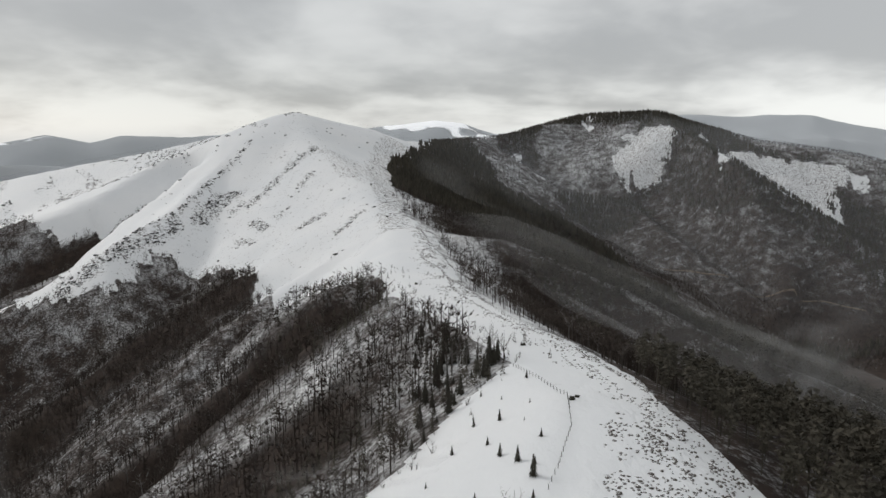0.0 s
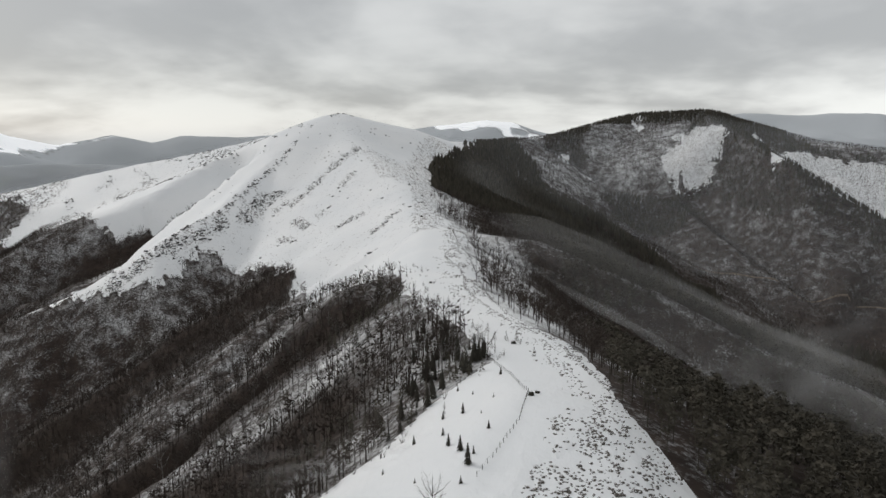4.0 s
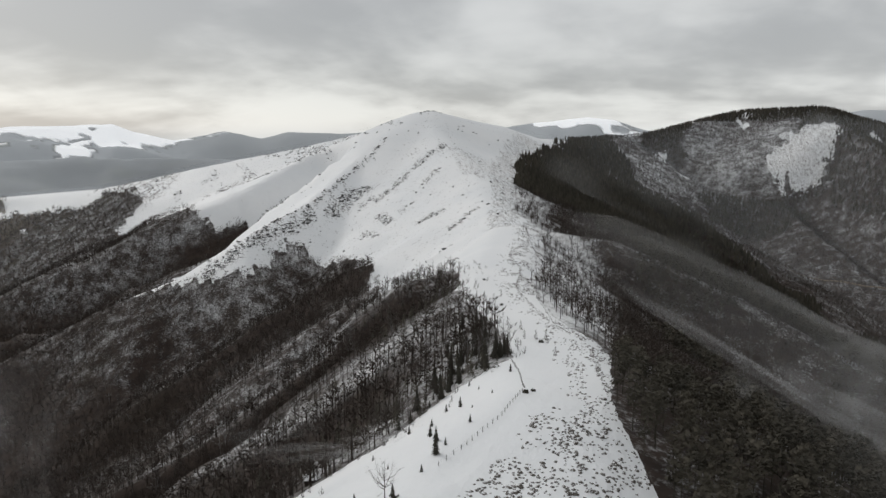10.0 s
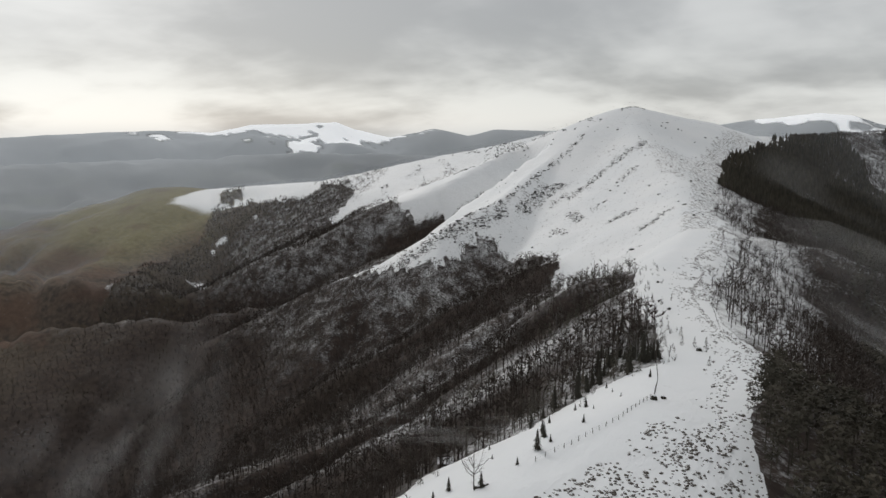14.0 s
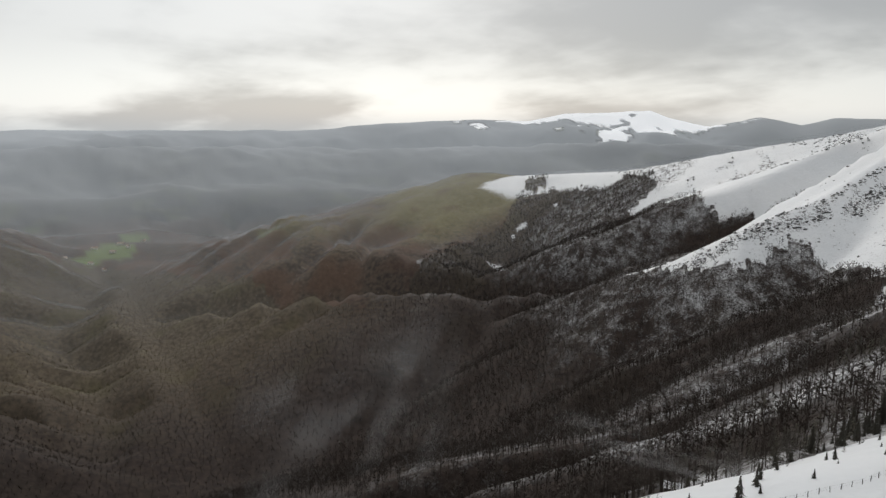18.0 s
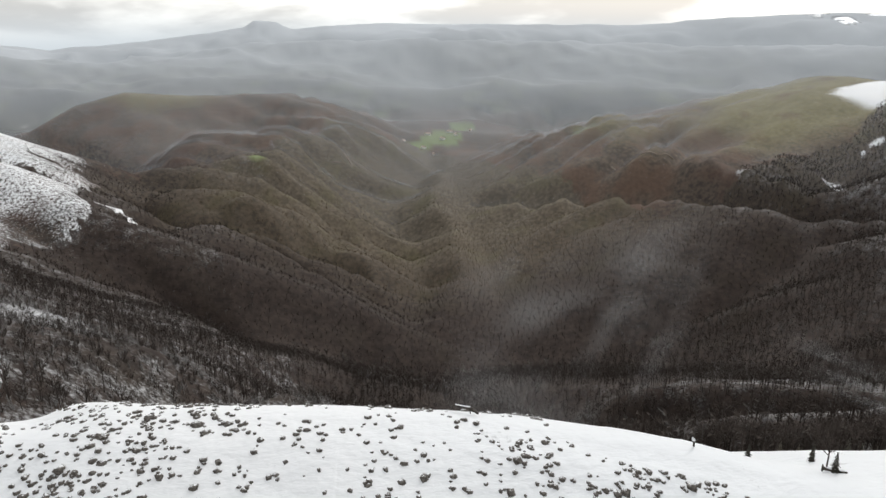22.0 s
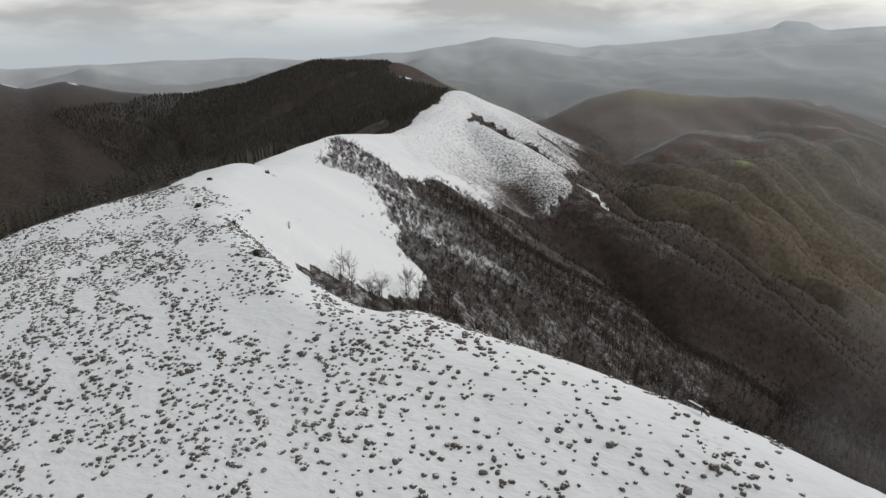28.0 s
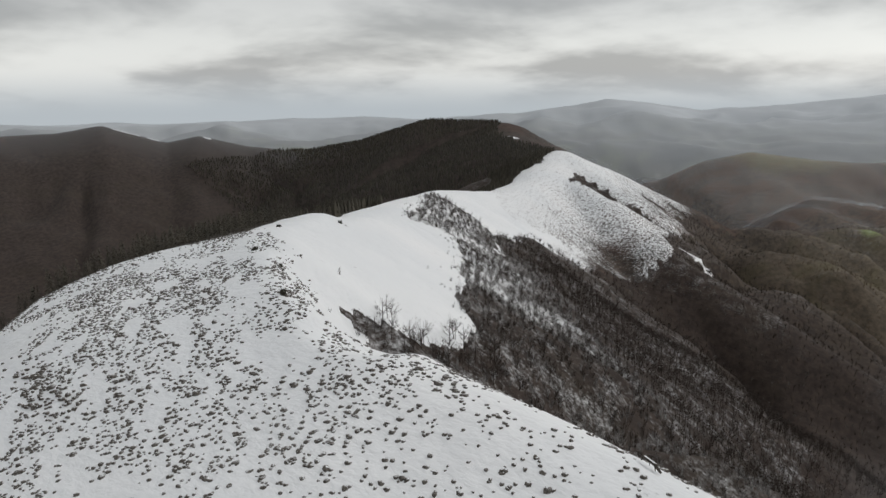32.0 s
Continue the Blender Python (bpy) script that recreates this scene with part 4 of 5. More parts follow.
bark = Mat("bare_twigs", 0.9, 0.1)
tone = bark.attr("tone")
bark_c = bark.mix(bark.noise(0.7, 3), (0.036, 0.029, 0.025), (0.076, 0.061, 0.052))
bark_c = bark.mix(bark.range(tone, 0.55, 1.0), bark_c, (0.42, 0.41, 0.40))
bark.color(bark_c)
# brown twigs made paler for the far valley, with haze put into the colour
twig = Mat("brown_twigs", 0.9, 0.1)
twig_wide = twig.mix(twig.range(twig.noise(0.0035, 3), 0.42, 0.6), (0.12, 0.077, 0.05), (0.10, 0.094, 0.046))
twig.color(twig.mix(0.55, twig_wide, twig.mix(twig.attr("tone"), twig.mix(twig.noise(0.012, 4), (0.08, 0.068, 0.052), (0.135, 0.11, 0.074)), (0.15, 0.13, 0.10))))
needle = Mat("pine_needles", 0.85, 0.15)
tone = needle.attr("tone")
needle_c = needle.mix(tone, (0.046, 0.043, 0.034), (0.10, 0.088, 0.068))
needle_c = needle.mix(needle.range(needle.noise(0.6, 3), 0.62, 0.8, 0, 0.3), needle_c, (0.11, 0.095, 0.075))
needle.color(needle_c)

random.seed(11)
BEECH_NEAR = [joined(beech_shape(1.0, 7, 5, 0.010, 3, 0.022)) for _ in range(5)]
BEECH_MID = [joined(beech_shape(1.0, 5, 3, 0.036, 2, 0.022)) for _ in range(5)]
BEECH_FAR = [joined(beech_shape(1.0, 4, 3, 0.06, 2, 0.028)) for _ in range(4)]
PINE_NEAR = [joined(fir_shape(56, 0.075)) for _ in range(6)]
PINE_TALL = [joined(tall_pine_shape(26, 0.095)) for _ in range(6)]
PINE_FINE = [joined(tall_pine_shape(125, 0.052)) for _ in range(6)]
PINE_FAR = [joined([far_pine_shape()]) for _ in range(6)]
BEECH_DOT = [joined([far_beech_shape()]) for _ in range(6)]


def shrub_shape(stems, twigs):
    """A low thicket of thin stems that spread from one root."""
    s = Shape()
    for k in range(stems):
        a, out, top = random.uniform(0, 6.3), random.uniform(0.1, 0.5), random.uniform(0.55, 1.0)
        base, tip = Vector((0.05 * math.cos(a), 0.05 * math.sin(a), -0.1)), Vector((out * math.cos(a), out * math.sin(a), top))
        s.sliver(base, tip, 0.05)
        for q in range(twigs):
            p = base.lerp(tip, random.uniform(0.3, 1.0))
            s.sliver(p, p + Vector((random.gauss(0, 1), random.gauss(0, 1), random.uniform(0.2, 1.6))).normalized() * random.uniform(0.12, 0.3), 0.035)
    return s


SHRUBS = [joined([shrub_shape(9, 4)]) for _ in range(6)]
rng = np.random.RandomState(5)


def planted(name, shapes, xy, low, high, material, label, frost=0.25, sink=0.3):
    ob = sown(name, shapes, xy, rng.uniform(low, high, len(xy)), np.clip(rng.rand(len(xy)) * 0.7 + frost * (fnoise(xy[:, 0], xy[:, 1], 60, 2) - 0.2), 0, 1), material, sink)
    return tagged(ob, label, "wood", kind="stuff")


west = sites(-720, 60, 60, 1120, 7.0, 1, 1, 0.95)
d_w = np.hypot(west[:, 0] - 40, west[:, 1])
pines_west = (fnoise(west[:, 0], west[:, 1], 45, 2) > 0.46) & (west[:, 0] > -105 - 0.1 * (west[:, 1] - 200)) & (west[:, 1] > 190) & (west[:, 1] < 540)
planted("beech_wood", BEECH_NEAR, west[(d_w < 300) & ~pines_west], 8, 13, bark.m, "bare brown beech wood on snowy spurs", 0.1)
planted("beech_wood", BEECH_FAR, west[(d_w >= 720) & ~pines_west], 9, 15, bark.m, "bare brown beech wood on the far snowy spurs", 0.12)
planted("beech_wood", BEECH_MID, west[(d_w >= 300) & (d_w < 720) & ~pines_west], 9, 16, bark.m, "bare brown beech wood on steep snowy spurs", 0.12)
planted("pine_wood", PINE_NEAR, west[pines_west], 5, 10, needle.m, "dark green young pines among snow below the ridge")
dense = sites(-900, 30, -120, 1100, 6.4, 9, 1, 1.0)
dense = dense[(gully(dense[:, 0], dense[:, 1]) > 0.4) & (dense[:, 0] > -640 + 260 * fnoise(dense[:, 0], dense[:, 1], 90, 3))]
planted("beech_wood", BEECH_FAR, dense, 9, 15, bark.m, "dense dark brown wood in the gullies", 0.0)
south_w = sites(-560, -30, -420, 110, 5.4, 2, 1, 0.9)
d_s = np.hypot(south_w[:, 0] - 60, south_w[:, 1] - 30)
high = land(south_w[:, 0], south_w[:, 1]) > -165
thin = np.random.RandomState(3).rand(len(south_w)) < 0.45 + 0.5 * soft(-land(south_w[:, 0], south_w[:, 1]) + 40 * (fnoise(south_w[:, 0], south_w[:, 1], 45, 3) - 0.5), 118, 182)
planted("beech_wood", BEECH_NEAR, south_w[(d_s < 250) & high & thin][::2], 4.5, 9, bark.m, "bare grey beech scrub rimed with frost", 0.6)
planted("beech_wood", BEECH_NEAR, south_w[(d_s < 250) & ~high], 7, 11, bark.m, "bare dark beech wood in the hollow", 0.0)
planted("beech_wood", BEECH_MID, south_w[(d_s >= 250) & high & thin][::2], 4, 9, bark.m, "bare grey beech wood rimed with frost", 0.5)
planted("beech_wood", BEECH_MID, south_w[(d_s >= 250) & ~high], 8, 12, bark.m, "bare dark beech wood on the lower spur", 0.0)
deep = sites(-2050, -560, -420, 900, 8.6, 3, 1, 0.95)
# woods farther down the valley take the paler twigs that stand in for haze
hazed = 0.3 + 0.4 * fnoise(deep[:, 0], deep[:, 1], 120, 4) < soft(-deep[:, 0], 760, 1200) * soft(deep[:, 1], -450, 50)
planted("beech_wood", BEECH_DOT, deep[hazed], 5, 8.5, twig.m, "bare brown woods filling the valley", 0.1)
planted("beech_wood", BEECH_DOT, deep[~hazed], 6, 10, bark.m, "bare dark woods under the snowy cone", 0.0)
arm = sites(-1650, -520, 800, 1500, 6.8, 4, 1, 0.95)
planted("beech_wood", BEECH_DOT, arm[~inside(arm[:, 0], arm[:, 1], [(-720, 60), (60, 60), (60, 1120), (-720, 1120)])], 9, 15, bark.m, "bare dark woods on the far hillside", 0.1)
east = sites(-60, 460, -10, 1000, 5.3, 5, 2, 0.95)
belt = snow_under(east[:, 0], east[:, 1], 0 * east[:, 0], np.full(len(east), 2)) > 0.35
east = east[~belt | (np.random.RandomState(8).rand(len(east)) < 0.4)]
brown = (fnoise(east[:, 0] + 300, east[:, 1], 120, 2) > 0.58) | ((east[:, 0] < 95 - 0.09 * (east[:, 1] - 250) + 50 * fnoise(east[:, 0], east[:, 1], 50, 2)) & (east[:, 1] > 285))
by = np.hypot(east[:, 0] - 45, east[:, 1]) < 240
planted("pine_wood", PINE_FINE, east[~brown & by], 11, 16, needle.m, "dense dark pine wood beside the snowy ridge")
planted("pine_wood", PINE_TALL, east[~brown & ~by], 11, 17, needle.m, "dense dark pine wood below the ridge")
planted("beech_wood", BEECH_MID, east[brown], 10, 15, bark.m, "bare dark brown wood below the ridge", 0.0)
ridge_e = sites(-1300, 130, -1000, 20, 5.0, 6, 2, 0.97)
rz = land(ridge_e[:, 0], ridge_e[:, 1])
near_e = (np.hypot(ridge_e[:, 0] + 20, ridge_e[:, 1] + 120) < 190) & (rz > -130)
planted("pine_wood", PINE_NEAR, ridge_e[near_e], 6.5, 10, needle.m, "dense dark pine plantation behind the snow dome")
ridge_e, rz = ridge_e[~near_e], rz[~near_e]
planted("pine_wood", PINE_FAR, ridge_e[(rz > -128) | ((rz > -190) & (ridge_e[:, 0] < -600))], 9, 13, needle.m, "dark pine plantation along the back of the ridge")
opp = sites(-60, 1500, 1000, 2500, 7.6, 7, 2, 0.97)
shadow_wood = sites(-90, 460, 1000, 1450, 6.5, 14, 2, 0.95)
planted("pine_wood", PINE_FAR, shadow_wood[~frosty(shadow_wood[:, 0], shadow_wood[:, 1])], 9, 14, needle.m, "dark pine wood on the shoulder of the mountain")
leafy = frosty(opp[:, 0], opp[:, 1])
planted("pine_wood", PINE_FAR, opp[~leafy], 9, 14, needle.m, "dark pine wood on the opposite mountain")
planted("beech_wood", BEECH_DOT, opp[leafy], 8, 12, bark.m, "bare grey wood on the opposite mountain", 0.25)
summit_w = sites(-2050, -1150, -1900, -600, 9.0, 8, 2, 0.97)
planted("pine_wood", PINE_FAR, summit_w, 9, 13, needle.m, "dark pine wood on the rounded summit")
brush = south_w[high]
planted("shrub_thicket", SHRUBS, np.concatenate([brush, brush + (2.4, 1.0), brush - (1.2, 2.2)]), 1.6, 4.2, bark.m, "low grey thicket rimed with frost on the snowy spur", 0.75, 0.1)
r4 = np.random.RandomState(17)
fx, fy = r4.uniform(-520, 40, 90000), r4.uniform(-420, 560, 90000)
gap = np.where((woods(fx - 8, fy) == 1) | (woods(fx, fy + 8) == 1), 0.16, np.where((woods(fx - 20, fy) == 1) | (woods(fx, fy + 20) == 1), 0.035, 0.0))
gap = gap * (woods(fx, fy) == 0) * (land(fx, fy) > -190)
pick = r4.rand(len(fx)) < gap
fringe = np.stack([fx[pick], fy[pick]], -1)
planted("shrub_thicket", SHRUBS, fringe[fringe[:, 1] < 90], 0.8, 2.6, bark.m, "scattered frosted shrubs along the edge of the wood", 0.5, 0.1)
planted("shrub_thicket", SHRUBS, fringe[fringe[:, 1] >= 90][::2], 1.0, 3.0, bark.m, "scattered bare shrubs along the edge of the wood", 0.2, 0.1)
planted("pine_wood", PINE_NEAR, fringe[fringe[:, 1] >= 90][1::2], 1.6, 5.0, needle.m, "scattered young pines along the edge of the wood")
loose = sites(380, 1000, 1450, 2080, 8.5, 12, 0, 0.75)
loose = loose[[bool(v) for v in (inside(loose[:, 0], loose[:, 1], CLEARINGS[0]) | inside(loose[:, 0], loose[:, 1], CLEARINGS[1]))]]
planted("beech_wood", BEECH_FAR, loose[fnoise(loose[:, 0], loose[:, 1], 30, 3) > 0.42], 5, 11, bark.m, "scattered bare trees on snowy clearings", 0.1)
# ---- things on the ridge ----


def ground_at(x, y):
    return float(terrain(np.array([float(x)]), np.array([float(y)]))[0])


def part(name, verts, faces, material, parent, label=""):
    """One mesh under a thing or under a part."""
    me = bpy.data.meshes.new(name)
    me.from_pydata([tuple(v) for v in verts], [], [tuple(f) for f in faces])
    me.materials.append(material)
    ob = new(name, me)
    ob.parent = parent
    if label:
        tagged(ob, label)
    return ob


def box(x0, y0, z0, x1, y1, z1):
    v = [(x, y, z) for z in (z0, z1) for x, y in ((x0, y0), (x1, y0), (x1, y1), (x0, y1))]
    return v, [(3, 2, 1, 0), (4, 5, 6, 7), (0, 1, 5, 4), (1, 2, 6, 5), (2, 3, 7, 6), (3, 0, 4, 7)]


def lump(rx, ry, rz, rings=4, around=8, rough=0.25, seed=0):
    """An uneven mound or boulder on the ground."""
    r = random.Random(seed)
    v, f = [(0, 0, rz * r.uniform(0.9, 1.05))], []
    for k in range(1, rings + 1):
        q = math.pi * 0.62 * k / rings
        for s in range(around):
            a = 2 * math.pi * s / around + 0.3 * k
            w = 1 + r.uniform(-rough, rough)
            v.append((rx * w * math.sin(q) * math.cos(a), ry * w * math.sin(q) * math.sin(a), rz * w * math.cos(q)))
    for s in range(around):
        f.append((0, 1 + s, 1 + (s + 1) % around))
    for k in range(rings - 1):
        for s in range(around):
            a, b = 1 + k * around + s, 1 + k * around + (s + 1) % around
            f += [(a, a + around, b + around), (a, b + around, b)]
    return v, f


def snowy(name, dark, light, amount, rough=0.9):
    """A dark surface that holds snow on what faces up and towards -x."""
    m = Mat(name, rough, 0.15)
    c = m.mix(m.range(m.noise(3.0, 5, 0.65), 0.3, 0.7), dark, light)
    up = m.math("ADD", m.axis(2, True), m.math("MULTIPLY", m.axis(0, True), -0.5))
    hold = m.range(m.math("ADD", up, m.range(m.noise(2.2, 4, 0.7), 0.2, 0.8, -0.5, 0.5)), amount, amount + 0.25)
    m.color(m.mix(hold, c, (0.80, 0.81, 0.82)))
    m.bump(m.noise(5.0, 5, 0.7), 0.7, 0.12)
    return m.m


tuft_m = snowy("heather", (0.05, 0.043, 0.037), (0.20, 0.182, 0.162), 0.92)
rock_m = snowy("grey_rock", (0.035, 0.034, 0.033), (0.11, 0.105, 0.10), 0.62)
gorse_m = snowy("gorse", (0.02, 0.02, 0.015), (0.06, 0.055, 0.04), 0.98)
wood_m = snowy("weathered_wood", (0.04, 0.034, 0.03), (0.10, 0.088, 0.075), 0.9)
wire_m = Mat("fence_wire", 0.6, 0.4).color((0.12, 0.12, 0.12)).m


def tussock_shape(seed):
    """A low heather tussock with ragged stalks."""
    r = random.Random(seed)
    v, f = lump(r.uniform(0.5, 0.8), r.uniform(0.42, 0.66), r.uniform(0.28, 0.42), 2, 8, 0.26, seed)
    for k in range(5):
        a, o = r.uniform(0, 6.3), r.uniform(0.1, 0.5)
        n = len(v)
        bx, by = o * math.cos(a), o * math.sin(a)
        v += [(bx - 0.03, by, 0.1), (bx + 0.03, by + 0.02, 0.1), (bx * 1.5 + r.uniform(-0.1, 0.1), by * 1.5 + r.uniform(-0.1, 0.1), r.uniform(0.3, 0.55))]
        f.append((n, n + 1, n + 2))
    return np.array(v, np.float32), np.array(f, np.int32)


TUSSOCKS = [tussock_shape(s) for s in range(8)]
r6 = np.random.RandomState(21)


def crest_x(y):
    return np.interp(y, [-110, -35, 10, 62, 112, 173, 253, 310, 370, 430, 500, 590, 715, 850], [-66, -12, 2, 8, 27, 41, 33, 14, -4, -14, -22, -24, -35, -75])


tx, ty = r6.uniform(-75, 80, 56000), r6.uniform(-170, 150, 56000)
off = tx - crest_x(ty)
clump = fnoise(tx * 1.5 - ty * 1.0, tx * 0.35 + ty * 0.5, 7, 3)
smooth_slope = inside(tx, ty, [(-15, -20), (-30, -45), (-46, -62), (-56, -92), (-75, -125), (-140, -150), (-160, -60), (-60, 0)])
want = np.where(off > -4, 0.8, 0.42) * soft(clump, 0.31, 0.56) * soft(-off, -82, -60) * np.where((ty > 70) & (off < 0), 0.0, 1.0)
want = want * np.where(ty < -45, 1.5, 1.0) * np.where(fnoise(tx, ty, 40, 2) > 0.62, 0.4, 1.0) * np.where((woods(tx, ty) > 0) | smooth_slope, 0, 1)
keep = r6.rand(len(tx)) < want
dome = np.stack([tx[keep], ty[keep]], -1)
ny = r6.uniform(130, 720, 26000)
nx = crest_x(ny) + r6.uniform(-6, 30, 26000)
want = 0.42 * soft(fnoise(nx * 1.3, ny * 0.6, 8, 3), 0.40, 0.58) * np.where(woods(nx, ny) > 0, 0.0, 1.0) * soft(nx - crest_x(ny), -4, 10)
path = np.abs(nx - crest_x(ny) - 11 - 3 * np.sin(ny / 31) - 6 * (fnoise(nx * 0, ny, 40, 2) - 0.5)) < 0.9
want = np.where(path & (woods(nx, ny) == 0), 0.75, want)
keep = r6.rand(len(nx)) < want
strip = np.stack([nx[keep], ny[keep]], -1)
near = np.argsort(np.hypot(dome[:, 0] - 24, dome[:, 1] - 8))
tuft_meshes = []
for v, f in TUSSOCKS:
    me = bpy.data.meshes.new("heather_tussock")
    me.from_pydata([tuple(p) for p in v.tolist()], [], [tuple(q) for q in f.tolist()])
    me.materials.append(tuft_m)
    tuft_meshes.append(me)
for k, i in enumerate(near[:290]):
    x, y = dome[i]
    ob = new("heather_tussock", tuft_meshes[k % 8])
    s = random.uniform(0.4, 0.85)
    ob.matrix_world = pose(x, y, ground_at(x, y) - 0.04, random.uniform(-8, 8), random.uniform(-8, 8), random.uniform(0, 360)) @ Matrix.Diagonal((s * random.uniform(0.8, 1.4), s, s * 0.95, 1))
    tagged(ob, "ragged brown heather tussock half buried in snow", "tussock", "tussocks on the snow dome")
rest = np.concatenate([dome[near[290:]], strip])
size = r6.uniform(0.35, 0.82, len(rest)) * np.where(r6.rand(len(rest)) > 0.9, 1.5, 1)
LOW_TUFTS = [tuple(np.array(q, d) for q, d in zip(lump(random.uniform(0.5, 0.8), random.uniform(0.42, 0.66), random.uniform(0.28, 0.42), 2, 6, 0.3, s), (np.float32, np.int32))) for s in range(7)]
close = np.hypot(rest[:, 0] - 40, rest[:, 1] - 10) < 85
for shapes, pick in ((TUSSOCKS, close), (LOW_TUFTS, ~close)):
    field = sown("heather_field", shapes, rest[pick], size[pick], r6.rand(int(pick.sum())), tuft_m, 0.05)
    tagged(field, "scattered brown heather tussocks poking through snow", "heather", kind="stuff")


def boulder(x, y, w, d, h, seed, snow_cap=True):
    base = new("boulder")
    base.location = (x, y, ground_at(x, y) - 0.12 * h)
    v, f = lump(w / 2, d / 2, h, 4, 9, 0.22, seed)
    part("stone", v, f, gorse_m, base)
    if snow_cap:
        v, f = lump(w * 0.33, d * 0.33, h * 0.14, 2, 8, 0.2, seed + 9)
        part("snow_cap", [(p[0], p[1], p[2] + h * 0.93) for p in v], f, cap_m, base, "cap of white snow")
    return tagged(base, "dark boulder capped with snow on the open ridge", "boulder", "boulders along the ridge")


cap = Mat("settled_snow", 0.7, 0.2)
cap.color(cap.mix(cap.noise(1.5, 4), (0.78, 0.79, 0.81), (0.86, 0.865, 0.87)))
cap_m = cap.m
for k, (x, y, w, d, h) in enumerate([(29, 249, 2.0, 1.6, 1.5), (31.5, 166, 1.7, 1.5, 1.4), (33.3, 168.5, 1.5, 1.2, 0.9), (-15, 388, 1.9, 1.6, 1.3), (4, 323, 1.8, 1.6, 1.4), (-9.5, -32, 1.7, 1.4, 2.0),
                                    (-10.5, -33.5, 1.2, 1.0, 0.8), (-40, -82, 2.4, 1.8, 1.5), (-33, -62, 1.5, 1.2, 1.1), (-31, -58.5, 1.0, 0.9, 0.7), (-78, -118, 2.2, 1.6, 1.3), (-60, 762, 3.0, 2.4, 2.2),
                                    (-95, 937, 3.6, 2.6, 2.2), (-52, 770, 2.0, 1.8, 1.4), (-130, -140, 2.2, 2.0, 1.5), (-104, -48, 2.2, 1.6, 1.1)]):
    boulder(x, y, w, d, h, 40 + k)


def fence(points, spacing, label):
    """Wooden posts with two wires, set along a line on the ground."""
    base = new("fence")
    base.location = (points[0][0], points[0][1], 0)
    pts = []
    for (ax, ay), (bx, by) in zip(points[:-1], points[1:]):
        n = max(1, round(math.hypot(bx - ax, by - ay) / spacing))
        pts += [(ax + (bx - ax) * k / n, ay + (by - ay) * k / n) for k in range(n)]
    pts.append(points[-1])
    pv, pf = box(-0.06, -0.06, -0.4, 0.06, 0.06, 1.15)
    pv[4:] = [(p[0] * 0.85, p[1] * 0.85, p[2] + random.uniform(-0.05, 0.05)) for p in pv[4:]]
    me = bpy.data.meshes.new("post")
    me.from_pydata(pv, [], pf)
    me.materials.append(wood_m)
    tops = []
    for x, y in pts:
        z = ground_at(x, y)
        ob = new("post", me)
        ob.parent = base
        ob.matrix_local = pose(x - points[0][0], y - points[0][1], z, random.uniform(-7, 7), random.uniform(-7, 7), random.uniform(0, 90))
        tops.append(Vector((x - points[0][0], y - points[0][1], z)))
    for high in (0.55, 1.05):
        s = Shape()
        for a, b in zip(tops[:-1], tops[1:]):
            s.limb(a + Vector((0, 0, high)), b + Vector((0, 0, high)), 0.008, 0.008, 3)
        part("wire", s.v, s.f, wire_m, base)
    return tagged(base, label, "fence")


fence([(19, 120), (22, 128), (28, 147), (31, 169), (27, 192), (22, 214)], 2.6, "old post and wire fence along the snowy ridge")
fence([(-42, 735), (-20, 680), (0, 560), (9, 459), (19, 346), (30, 292), (44, 262)], 4.5, "dark post and wire fence beside the pine wood")


def fallen_log():
    base = new("fallen_log")
    x, y = 0.5, 57.5
    base.matrix_world = pose(x, y, ground_at(x, y) + 0.15, 0, 0, 62)
    s = Shape()
    s.limb((-1.7, 0, 0.9), (0.9, 0, 0.75), 0.17, 0.26, 7)
    s.limb((0.9, 0, 0.75), (1.9, 0.1, 0.1), 0.26, 0.16, 7)
    part("trunk", s.v, s.f, wood_m, base)
    for a, b, r in (((-1.7, 0, 0.9), (-2.0, -0.1, 0.1), 0.12), ((0.7, 0, 0.7), (0.75, 0.1, -0.2), 0.09), ((-0.4, 0, 0.85), (-0.5, 0.15, 0.0), 0.05)):
        s = Shape()
        s.limb(a, b, r, r * 0.7, 6)
        part("branch", s.v, s.f, wood_m, base)
    v, f = box(-1.5, -0.1, 0.97, 0.7, 0.1, 1.06)
    part("snow_cap", v, f, cap_m, base, "strip of white snow")
    return tagged(base, "dark fallen log propped on the edge of the snow", "log")


fallen_log()


def snow_log(x, y, turn):
    base = new("fallen_log")
    base.matrix_world = pose(x, y, ground_at(x, y), 0, 0, turn)
    s = Shape()
    s.limb((-1.6, 0, 0.35), (1.6, 0, 0.25), 0.27, 0.2, 7)
    part("trunk", s.v, s.f, wood_m, base)
    s = Shape()
    s.limb((-1.5, 0.05, -0.2), (-1.55, 0.0, 0.9), 0.14, 0.1, 6)
    part("branch", s.v, s.f, wood_m, base)
    v, f = lump(1.5, 0.24, 0.16, 2, 9, 0.15, 5)
    part("snow_cap", [(p[0], p[1], p[2] + 0.5) for p in v], f, cap_m, base, "strip of white snow")
    return tagged(base, "dark fallen log with a strip of snow on top", "log")


snow_log(13.0, 108.0, 60)


